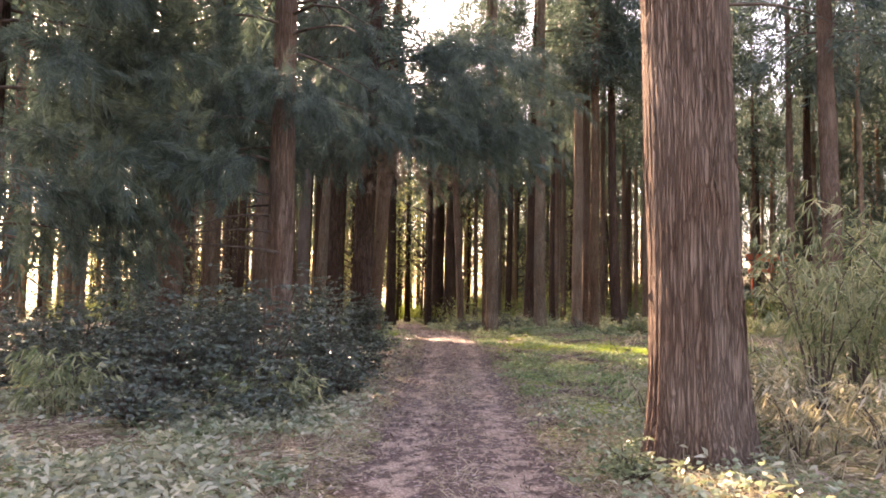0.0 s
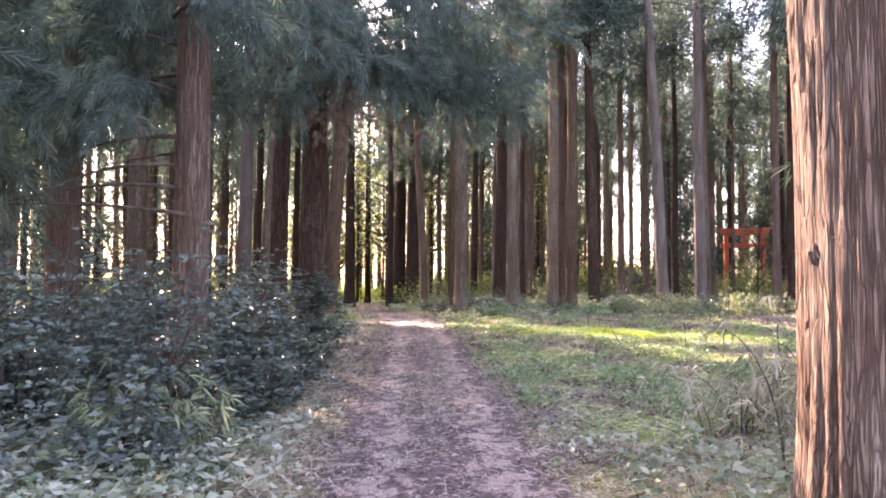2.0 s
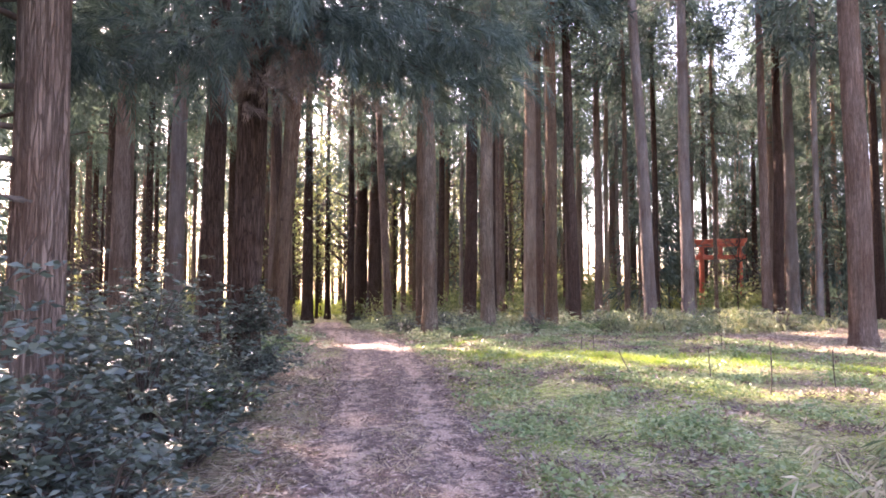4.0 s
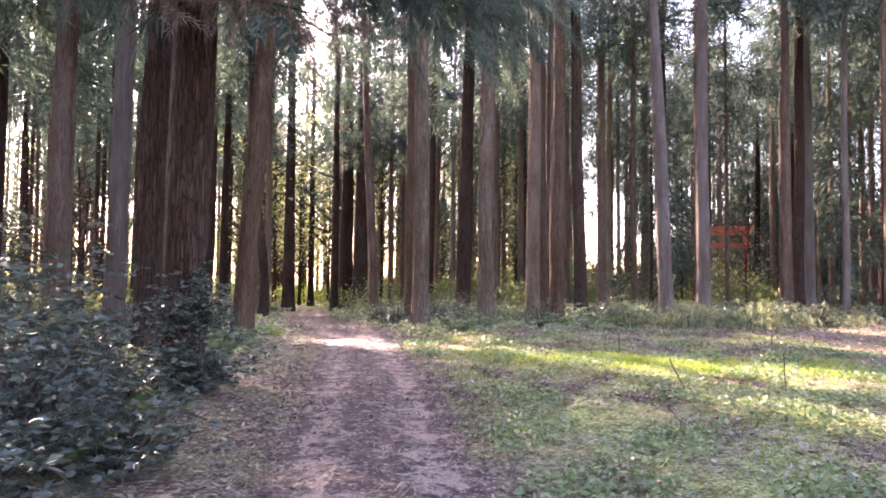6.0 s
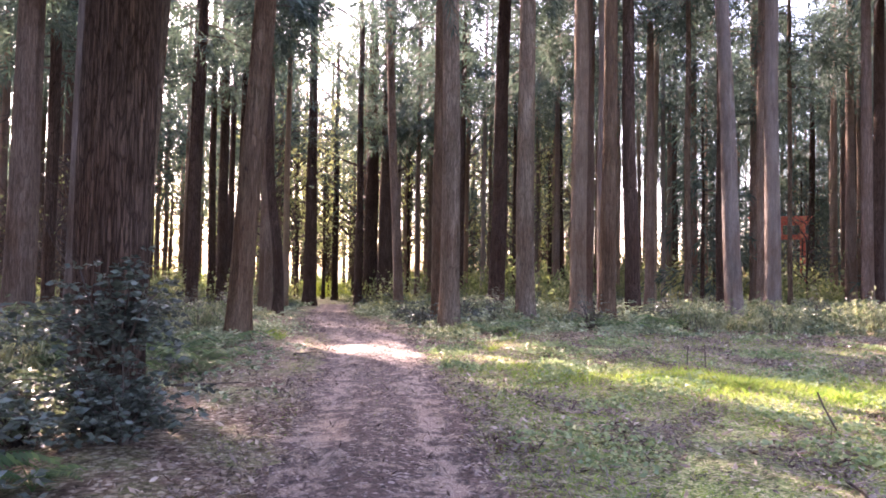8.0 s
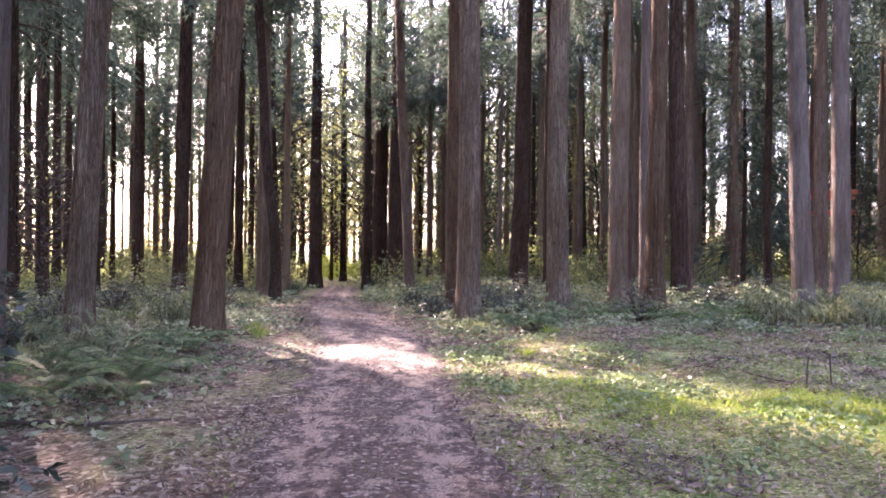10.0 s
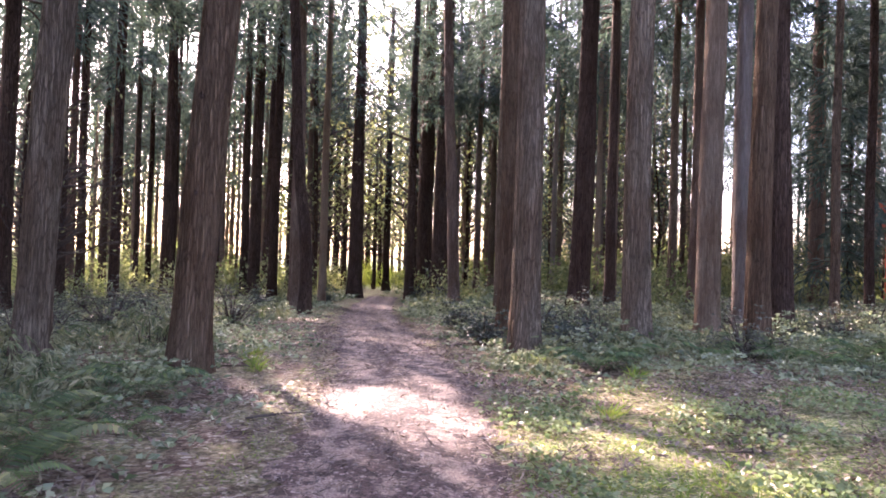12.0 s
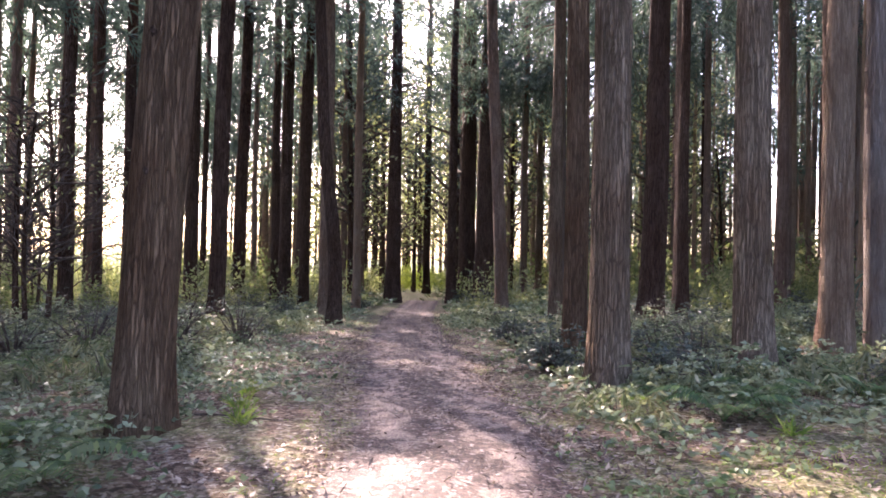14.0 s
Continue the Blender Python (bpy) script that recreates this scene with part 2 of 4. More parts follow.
def joined(chunks):
    """Joins (verts, quads) pairs into one pair."""
    vs, fs, n = [], [], 0
    for v, f in chunks:
        if len(v):
            vs.append(v)
            fs.append(f + n)
            n += len(v)
    if not vs:
        return np.zeros((0, 3)), np.zeros((0, 4), int)
    return np.concatenate(vs), np.concatenate(fs)


def unit(v):
    return v / np.maximum(np.linalg.norm(v, axis=-1, keepdims=True), 1e-9)


def blades(base, way, length, width, side=None, fold=0.12, droop=0.0, swell=0.45):
    """Pointed leaves: one folded quad each, from base along way."""
    n = len(base)
    way = unit(way)
    if side is None:
        side = unit(np.cross(way, rng.normal(size=(n, 3))))
    up = np.cross(side, way)
    L, W = np.broadcast_to(length, n)[:, None], np.broadcast_to(width, n)[:, None]
    tip = base + way * L - np.array([0, 0, 1]) * (L * droop)
    mid = base + way * L * swell + up * W * fold - np.array([0, 0, 1]) * (L * droop * 0.2)
    v = np.stack([base, mid + side * W * 0.5, tip, mid - side * W * 0.5], 1).reshape(-1, 3)
    return v, np.arange(4 * n).reshape(-1, 4)


def tube(points, radii, seg=6):
    """A tapered tube along points."""
    p = np.asarray(points, float)
    r = np.asarray(radii, float)
    d = unit(np.gradient(p, axis=0))
    ref = np.where(np.abs(d[:, 2:3]) > 0.9, np.array([[1.0, 0, 0]]), np.array([[0, 0, 1.0]]))
    a = unit(np.cross(d, ref))
    b = np.cross(d, a)
    th = np.linspace(0, 2 * np.pi, seg, endpoint=False)
    ring = a[:, None] * np.cos(th)[None, :, None] + b[:, None] * np.sin(th)[None, :, None]
    v = (p[:, None] + ring * r[:, None, None]).reshape(-1, 3)
    i, j = np.meshgrid(np.arange(len(p) - 1), np.arange(seg), indexing="ij")
    k = (j + 1) % seg
    f = np.stack([i * seg + j, i * seg + k, (i + 1) * seg + k, (i + 1) * seg + j], -1).reshape(-1, 4)
    return v, f


def step(x, lo, hi):
    t = np.clip((np.asarray(x, float) - lo) / (hi - lo), 0, 1)
    return t * t * (3 - 2 * t)


def path_x(y):
    return np.interp(y, [-20, 0, 10, 20, 27, 33, 38, 43, 50, 60, 90], [-0.1, 0.0, 0.2, 0.35, 0.2, -0.7, -1.35, -1.9, -2.4, -2.8, -5.5])


def rise(x, y):
    """The height of the ground."""
    x, y = np.asarray(x, float), np.asarray(y, float)
    off = x - path_x(y)
    h = 0.15 * step(off, 1.0, 5.0) * step(y, 16, 28)
    fall = np.interp(y, [28, 35, 42, 59, 74, 100], [0, 0.13, 0.36, 0.78, 0.98, 1.2])
    h = h - fall * (0.3 + 0.7 * step(5.5 - x, 0, 5.5))
    soft = step(np.abs(off), 0.8, 2.5)
    h = h + soft * (0.045 * np.sin(x * 1.7 + 0.6 * y) * np.sin(y * 1.1 - 0.4 * x) + 0.03 * np.sin(2.9 * x - y) * np.sin(2.3 * y + x))
    h = h + 0.21 * np.exp(-((x - 2.7) / 1.5) ** 2 - ((y - 6.3) / 1.7) ** 2) * soft
    return h * step(400 - np.abs(y), 0, 300) - 0.025 * np.exp(-((np.abs(off) - 0.55) / 0.25) ** 2)


# ---- ground and path ----
def ground():
    def line(lo, hi, stepsize, far):
        mid = np.arange(lo, hi + 1e-6, stepsize)
        out = np.geomspace(1, far, 22)
        return np.concatenate([(lo - out)[::-1], mid, hi + out])

    xs, ys = line(-14, 16, 0.25, 1500), line(-4, 62, 0.25, 1500)
    X, Y = np.meshgrid(xs, ys)
    Z = rise(X, Y)
    n, m = X.shape
    i, j = np.meshgrid(np.arange(n - 1), np.arange(m - 1), indexing="ij")
    f = np.stack([i * m + j, i * m + j + 1, (i + 1) * m + j + 1, (i + 1) * m + j], -1)
    me = mesh_np("ground", np.stack([X, Y, Z], -1), f, True)
    off = X - path_x(Y)
    g = 0.2 + 0.6 * step(off, 0.8, 1.6) * step(9.5 - off, 0, 3) * step(27 - Y, 0, 3) * step(Y, 4, 8)
    g = np.where(Y > 78, 0.9, np.where(Y > 40, 0.45, g))
    me.attributes.new("grass", "FLOAT", "POINT").data.foreach_set("value", g.astype(np.float32).ravel())
    me.materials.append(ground_material())
    tagged(new("ground", me), "forest floor of brown leaf litter and thin grass", "ground", kind="structure")


def footpath():
    ys = np.arange(-12, 62, 0.12)
    us = np.linspace(-1, 1, 15)
    wob = 1.0 + 0.07 * np.sin(ys * 1.9) * np.sin(ys * 0.63 + 1) + 0.05 * np.sin(ys * 6.3) + rng.normal(0, 0.05, len(ys))
    wob2 = 1.0 + 0.07 * np.sin(ys * 1.6 + 2) * np.sin(ys * 0.71) + 0.05 * np.sin(ys * 5.7 + 1) + rng.normal(0, 0.05, len(ys))
    half = np.where(us[None] < 0, 0.90 * wob[:, None], 0.95 * wob2[:, None])
    X = path_x(ys)[:, None] + us[None] * half
    Y = np.repeat(ys[:, None], 15, 1)
    Z = rise(X, Y) + 0.02 * (1 - us[None] ** 4) + 0.003 + np.abs(rng.normal(0, 0.007, X.shape))
    Z[:, (0, -1)] -= 0.02
    n, m = X.shape
    i, j = np.meshgrid(np.arange(n - 1), np.arange(m - 1), indexing="ij")
    f = np.stack([i * m + j, i * m + j + 1, (i + 1) * m + j + 1, (i + 1) * m + j], -1)
    me = mesh_np("path", np.stack([X, Y, Z], -1), f, True)
    tread = np.exp(-((np.abs(us[None]) - 0.52) / 0.2) ** 2) + 0 * Y
    me.attributes.new("tread", "FLOAT", "POINT").data.foreach_set("value", tread.astype(np.float32).ravel())
    me.materials.append(path_material())
    tagged(new("path", me), "reddish-brown trodden earth footpath strewn with leaf litter", "path", kind="structure")


ground()
footpath()

# ---- trees ----
# sun gaps in the canopy: the place lit, and the gap's radius
GAPS = [(-0.9, 25.8, 0, 0.28), (-0.3, 25.3, 0, 0.34), (0.5, 24.7, 0, 0.34), (1.2, 24.2, 0, 0.28), (2.8, 25.4, 0.1, 0.25), (3.0, 23.6, 0, 0.35),
        (3.5, 22.3, 0, 0.4), (4.2, 16.2, 0, 0.22), (5.2, 15.7, 0, 0.28), (6.2, 15.2, 0, 0.22), (4.4, 20.3, 0, 0.4), (5.3, 19.7, 0, 0.75), (6.5, 19.0, 0, 0.65), (7.5, 18.4, 0, 0.7), (8.4, 17.9, 0, 0.7),
        (1.9, 6.4, 1.5, 0.5), (1.9, 6.4, 1.9, 0.9), (1.9, 6.4, 3.4, 0.9), (2.0, 29.6, 0.4, 0.35), (13, 28, 0.2, 0.7), (16, 29, 0.2, 0.7)]
GAP_P = np.array([g[:3] for g in GAPS])
GAP_R = np.array([g[3] for g in GAPS])
SUN_NP = np.array(SUN_DIR)


def shaded(points, margin):
    """True where a point stands clear of every sun gap."""
    keep = np.ones(len(points), bool)
    for p, r in zip(GAP_P, GAP_R):
        d = points - p
        along = d @ SUN_NP
        keep &= np.linalg.norm(d - along[:, None] * SUN_NP, axis=1) > r + margin
    return keep


def sprig(n, length, width, spread):
    """A drooping spray of needles, one metre long, along +x."""
    s = np.linspace(0.08, 0.95, n)
    ax = np.stack([s, np.zeros(n), -0.35 * s ** 2], -1)
    phi = np.arange(n) * 2.4
    way = np.stack([np.full(n, 0.8), spread * np.cos(phi), spread * 0.8 * np.sin(phi) - 0.25], -1)
    return blades(ax, way, length * (1.15 - 0.5 * s), width, fold=0.1, droop=0.15)


SPRIG_FAR = sprig(12, 0.5, 0.055, 0.75)
SPRIG_BACK = sprig(8, 0.58, 0.075, 0.75)
SPRIG_NEAR = sprig(40, 0.34, 0.024, 0.55)


def spread_sprigs(kit, at, way, size):
    """Lays copies of a sprig at places, along ways."""
    if not len(at):
        return np.zeros((0, 3)), np.zeros((0, 4), int)
    x = unit(way)
    y = unit(np.cross(np.array([0, 0, 1.0]) + rng.normal(0, 0.25, x.shape), x))
    z = np.cross(x, y)
    rot = np.stack([x, y, z], -1)
    v = np.einsum("sij,kj->ski", rot, kit[0]) * np.broadcast_to(size, len(at))[:, None, None] + at[:, None]
    k = len(kit[0])
    f = kit[1][None] + (np.arange(len(at)) * k)[:, None, None]
    return v.reshape(-1, 3), f.reshape(-1, 4)


def crown_chunks(r, low, top, wide, boughs, per, kit, size, offset=None, droop=0.5):
    """Boughs and needle sprays of a crown about the z axis. offset: where the tree stands, for the sun gaps."""
    z = low + (top - low) * np.sort(r.random(boughs) ** 1.15)
    a = r.random(boughs) * 2 * np.pi
    reach = wide * (1 - 0.8 * (z - low) / (top - low)) * r.uniform(0.7, 1.15, boughs)
    wood = []
    at, way = [], []
    for zi, ai, li in zip(z, a, reach):
        s = np.linspace(0, 1, 4)
        d = np.array([math.cos(ai), math.sin(ai), 0])
        pts = d * (s * li)[:, None] + np.array([0, 0, 1.0]) * (zi + 0.15 * li * s - droop * li * s ** 2)[:, None]
        wood.append(tube(pts, 0.03 * (1.1 - s) * (0.5 + li / 3), 3))
        q = r.uniform(0.25, 1.0, per)
        p = d * (q * li)[:, None] + np.array([0, 0, 1.0]) * (zi + 0.15 * li * q - droop * li * q ** 2)[:, None]
        p = p + r.normal(0, 0.16 * li, (per, 3)) * np.array([1, 1, 0.55])
        w = d + r.normal(0, 0.55, (per, 3)) + np.array([0, 0, -0.35])
        at.append(p)
        way.append(w)
    at, way = np.concatenate(at), np.concatenate(way)
    if offset is not None:
        ok = shaded(at + np.array(offset) + unit(way) * size * 0.4, size * 0.35)
        at, way = at[ok], way[ok]
    return joined(wood), spread_sprigs(kit, at, way, size * r.uniform(0.75, 1.25, len(at)))


def trunk_mesh(r, radius, height, lean=(0, 0), seg=20, rings=26, ridge=0.05, flare=0.35, bend=0.0):
    """A tapered trunk with ridged bark and a flared foot, from 0.3 m under the ground."""
    t = np.linspace(0, 1, rings) ** 1.6
    z = -0.3 + t * (height + 0.3)
    th = np.linspace(0, 2 * np.pi, seg, endpoint=False)
    Z, TH = np.meshgrid(z, th, indexing="ij")
    ph = r.random(8) * 6.28
    foot = np.exp(-np.maximum(Z, 0) / 0.38)
    R = radius * (1 - 0.48 * np.maximum(Z, 0) / height)
    R = R * (1 + flare * foot * (1 + 0.35 * np.cos(5 * TH + ph[0]) + 0.25 * np.cos(3 * TH + ph[1])))
    R = R * (1 + 0.035 * np.cos(2 * TH + ph[2] + Z * 0.3) + 0.025 * np.cos(3 * TH + ph[3] - Z * 0.5))
    if seg > 100:
        wav = 0
        for k, amp, zf in ((17, 0.6, 0.9), (29, 0.9, 1.3), (41, 0.9, 1.9), (53, 0.7, 2.7)):
            p, q = r.random(2) * 6.28
            wav = wav + amp * np.sin(k * TH + p + 1.3 * np.sin(Z * zf + q) + 0.7 * np.sin(3 * TH + Z * zf * 2.1))
        wav = np.tanh(wav * 1.2) * 0.8
    else:
        k1, k2 = max(5, seg // 5), max(7, seg // 3)
        wav = np.sin(k1 * TH + ph[4] + 0.8 * np.sin(Z * 1.3 + ph[5])) + 0.8 * np.sin(k2 * TH + ph[6] + 1.1 * np.sin(Z * 2.1 + ph[7]))
    R = R * (1 + ridge * wav * (0.8 + 0.4 * np.sin(Z * 3.1 + 2 * TH)))
    cx = lean[0] * Z + bend * np.sin(np.clip(Z / 4.0, 0, 1.5) * np.pi) + 0.02 * np.sin(Z * 0.7 + ph[0])
    cy = lean[1] * Z + 0.02 * np.sin(Z * 0.6 + ph[1])
    v = np.stack([cx + R * np.cos(TH), cy + R * np.sin(TH), Z], -1).reshape(-1, 3)
    i, j = np.meshgrid(np.arange(rings - 1), np.arange(seg), indexing="ij")
    kk = (j + 1) % seg
    f = np.stack([i * seg + j, i * seg + kk, (i + 1) * seg + kk, (i + 1) * seg + j], -1).reshape(-1, 4)
    return mesh_np("trunk", v, f, True)


# name: x, y, diameter, bark, lean per metre in x and y, bend, crown foot
R_, G_, P_, D_, N_, B_ = BARK_RED, BARK_GREY, BARK_PALE, BARK_SHADED, BARK_TAN_LIT, BARK_BROWN
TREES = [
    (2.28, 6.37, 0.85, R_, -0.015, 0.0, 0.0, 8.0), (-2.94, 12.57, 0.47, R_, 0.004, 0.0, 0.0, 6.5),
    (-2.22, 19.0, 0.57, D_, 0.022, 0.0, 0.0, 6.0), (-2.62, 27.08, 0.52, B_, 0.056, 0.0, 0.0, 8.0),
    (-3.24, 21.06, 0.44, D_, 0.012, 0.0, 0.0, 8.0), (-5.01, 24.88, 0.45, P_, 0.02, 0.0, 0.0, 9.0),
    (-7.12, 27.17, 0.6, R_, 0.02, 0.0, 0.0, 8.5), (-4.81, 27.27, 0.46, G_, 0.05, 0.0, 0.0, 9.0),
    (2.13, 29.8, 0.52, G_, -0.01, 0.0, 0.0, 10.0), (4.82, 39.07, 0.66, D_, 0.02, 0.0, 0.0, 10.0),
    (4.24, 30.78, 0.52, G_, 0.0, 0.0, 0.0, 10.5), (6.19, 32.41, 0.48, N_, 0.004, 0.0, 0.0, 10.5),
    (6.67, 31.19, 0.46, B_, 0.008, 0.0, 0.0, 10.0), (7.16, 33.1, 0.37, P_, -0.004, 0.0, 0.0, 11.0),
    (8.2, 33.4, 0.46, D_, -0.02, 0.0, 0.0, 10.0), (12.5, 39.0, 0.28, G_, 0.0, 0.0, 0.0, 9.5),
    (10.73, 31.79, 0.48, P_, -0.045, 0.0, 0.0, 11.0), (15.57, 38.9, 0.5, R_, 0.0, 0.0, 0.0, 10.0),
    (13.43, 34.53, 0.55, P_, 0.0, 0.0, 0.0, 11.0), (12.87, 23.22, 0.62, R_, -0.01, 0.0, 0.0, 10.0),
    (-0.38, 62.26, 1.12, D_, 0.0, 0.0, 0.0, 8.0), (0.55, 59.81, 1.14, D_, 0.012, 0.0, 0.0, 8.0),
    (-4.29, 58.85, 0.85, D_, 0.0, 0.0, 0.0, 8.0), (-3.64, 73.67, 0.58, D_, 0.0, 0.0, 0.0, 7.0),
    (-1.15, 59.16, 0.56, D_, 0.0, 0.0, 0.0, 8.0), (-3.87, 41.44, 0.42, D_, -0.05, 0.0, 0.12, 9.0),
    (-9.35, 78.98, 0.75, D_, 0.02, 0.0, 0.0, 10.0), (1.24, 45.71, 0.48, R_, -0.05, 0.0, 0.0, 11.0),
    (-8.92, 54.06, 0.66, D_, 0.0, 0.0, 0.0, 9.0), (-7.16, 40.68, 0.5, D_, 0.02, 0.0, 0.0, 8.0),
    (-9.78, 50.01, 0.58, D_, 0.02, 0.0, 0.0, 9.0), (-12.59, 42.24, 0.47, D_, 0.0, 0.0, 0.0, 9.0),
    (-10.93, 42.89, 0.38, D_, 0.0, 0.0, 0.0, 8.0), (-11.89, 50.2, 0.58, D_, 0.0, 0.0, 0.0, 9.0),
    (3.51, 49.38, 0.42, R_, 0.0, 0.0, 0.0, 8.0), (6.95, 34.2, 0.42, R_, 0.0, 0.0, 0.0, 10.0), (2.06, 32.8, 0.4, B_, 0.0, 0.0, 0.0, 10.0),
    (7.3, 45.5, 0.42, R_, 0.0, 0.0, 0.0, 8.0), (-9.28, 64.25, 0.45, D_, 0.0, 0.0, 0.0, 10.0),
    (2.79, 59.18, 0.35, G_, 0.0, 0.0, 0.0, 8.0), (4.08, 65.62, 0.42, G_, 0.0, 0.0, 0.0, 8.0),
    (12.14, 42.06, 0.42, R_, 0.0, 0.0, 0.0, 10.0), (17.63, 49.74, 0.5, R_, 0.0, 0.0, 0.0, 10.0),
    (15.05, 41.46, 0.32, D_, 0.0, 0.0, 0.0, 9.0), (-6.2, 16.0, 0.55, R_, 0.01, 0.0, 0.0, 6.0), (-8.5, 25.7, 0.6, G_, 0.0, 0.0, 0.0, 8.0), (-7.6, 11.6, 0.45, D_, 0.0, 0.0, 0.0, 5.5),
    # cedars at x -10.1, -11.2 and -10.4 are added to block stray sun
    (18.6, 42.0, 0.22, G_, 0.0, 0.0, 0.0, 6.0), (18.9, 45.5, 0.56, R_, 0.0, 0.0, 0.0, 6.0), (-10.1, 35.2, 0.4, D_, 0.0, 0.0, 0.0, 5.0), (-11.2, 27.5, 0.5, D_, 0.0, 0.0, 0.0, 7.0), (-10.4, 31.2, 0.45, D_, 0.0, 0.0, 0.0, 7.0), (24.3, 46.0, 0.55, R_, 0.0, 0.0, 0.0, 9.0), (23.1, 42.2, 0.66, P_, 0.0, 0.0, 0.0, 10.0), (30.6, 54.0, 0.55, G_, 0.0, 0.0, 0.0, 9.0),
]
# the dark brown of D_ includes backlit shade put into its colour
BARK_WORDS = {N_.name: "tan-brown", B_.name: "warm brown", R_.name: "reddish-brown", G_.name: "grey-brown", P_.name: "smooth pale grey", D_.name: "dark brown"}


def tree(x, y, dia, mat, lx, ly, bend, low, near, unique):
    """One tall cedar: trunk and crown."""
    r = np.random.default_rng(int(abs(x) * 1000 + abs(y) * 77))
    z = float(rise(x, y))
    root = new("cedar_tree")
    root.location = (x, y, z)
    top = 19 + 4 * r.random()
    low = low + 3.0 * float(step(y, 27, 37))
    if near == 2:
        me = trunk_mesh(r, dia / 2, top, (lx, ly), 220, 170, 0.032, 0.22, bend)
    elif near:
        me = trunk_mesh(r, dia / 2, top, (lx, ly), 112, 80, 0.034, 0.26, bend)
    else:
        me = trunk_mesh(r, dia / 2, top, (lx, ly), 16, 14, 0.03, 0.28, bend)
    part("trunk", me, mat, root)
    # crowns left of x -4 get extra sprays, added to shade the ground
    wood, green = crown_chunks(r, low, top + 1.5, 2.4 if x < -4 else 2.2, 54 if y < 50 else 42, (11 if x < -4 and y > 22 else 7) if y < 46 else 6, SPRIG_FAR, 1.0, (x, y, z) if unique else None)
    wood[0][:, 0] += lx * wood[0][:, 2]
    green[0][:, 0] += lx * green[0][:, 2]
    tagged(part("branchwork", mesh_np("branchwork", *wood), TWIG, root), kind="stuff")
    tagged(part("crown", mesh_np("crown", *green), CEDAR, root), kind="stuff")
    words = BARK_WORDS[mat.name]
    tagged(root, "tall straight cedar with " + words + " fissured bark and high crown", "tree", "cedar grove")
    return root


NEAR = {}
for spec in TREES:
    d = spec[1]
    NEAR[(spec[0], spec[1])] = tree(*spec, 2 if d < 7 else (1 if d < 34 else 0), True)



# the rest of the grove, further off
def grove():
    r = np.random.default_rng(11)
    kinds = []
    for i in range(8):
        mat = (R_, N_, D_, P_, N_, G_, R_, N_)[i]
        root = new("cedar_tree")
        dia = (0.42, 0.36, 0.5, 0.3, 0.26, 0.34, 0.4, 0.24)[i]
        part("trunk", trunk_mesh(r, dia / 2, 21, (r.normal(0, 0.008), 0), 12, 12, 0.03, 0.25), mat, root)
        wood, green = crown_chunks(r, (11.0 if i < 5 else 7.0) + 3.0 * r.random(), 22, 2.0, 34, 5, SPRIG_BACK, 1.15)
        tagged(part("branchwork", mesh_np("branchwork", *wood), TWIG, root), kind="stuff")
        tagged(part("crown", mesh_np("crown", *green), CEDAR, root), kind="stuff")
        tagged(root, "distant tall cedar with " + BARK_WORDS[mat.name] + " trunk", "tree", "cedar grove")
        kinds.append(root)
    placed = [(s[0], s[1]) for s in TREES]
    used, tries, count, behind = set(), 0, 0, []
    while count < 390 and tries < 20000:
        tries += 1
        x, y = r.uniform(-40, 54), r.uniform(8, 92)
        if -6 < y < 42 and -9 - max(0, 28 - y) < x < 14 + max(0, 33 - y):
            continue
        if abs(x - path_x(y)) < 2.2 or y < 14 - 0.3 * abs(x):
            continue
        glade = y > 45 and 0.3 - 0.125 * (y - 20) < x < 0.5 - 0.045 * (y - 20)
        if glade and (y < 58 or r.random() < 0.65):
            continue
        if 36 < y < 57 and abs(x - 0.553 * (y - 6)) < 1.8:
            continue
        if min((x - a) ** 2 + (y - b) ** 2 for a, b in placed) < 1.95 ** 2:
            continue
        axis = np.array([[x, y, h] for h in np.arange(1, 24, 0.25)])
        if not shaded(axis, 0.15).all():
            continue
        placed.append((x, y))
        i = 4 if glade else int(r.integers(5)) if y < 62 else int(r.integers(8))
        m = pose(x, y, float(rise(x, y)), 0, 0, r.uniform(0, 360))
        if not shaded(axis[24:], 2.6).all():
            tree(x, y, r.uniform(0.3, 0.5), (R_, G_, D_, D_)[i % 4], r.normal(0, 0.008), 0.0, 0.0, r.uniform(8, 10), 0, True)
        elif i not in used:
            used.add(i)
            kinds[i].matrix_basis = m
        elif y > 70 or abs(x) > 34:
            behind.append((kinds[i], m))
        else:
            copy_thing(kinds[i], m)
        count += 1
    # the deepest rows of the grove, too far to pick apart
    root = new("far_grove")
    for name, mat in (("trunkwork", N_), ("branchwork", TWIG), ("crown", CEDAR)):
        chunks = []
        for kind, m in behind:
            me = [c for c in kind.children if c.name.split(".")[0] == name.replace("trunkwork", "trunk")][0].data
            v, f = np.empty(len(me.vertices) * 3), np.empty(len(me.loops), int)
            me.vertices.foreach_get("co", v)
            me.loops.foreach_get("vertex_index", f)
            t = np.array(m)
            chunks.append((v.reshape(-1, 3) @ t[:3, :3].T + t[:3, 3], f.reshape(-1, 4)))
        tagged(part(name, mesh_np(name, *joined(chunks), name == "trunkwork"), mat, root), kind="stuff")
    tagged(root, "deep rows of distant cedars with slender brown trunks", "trees", kind="stuff")


grove()


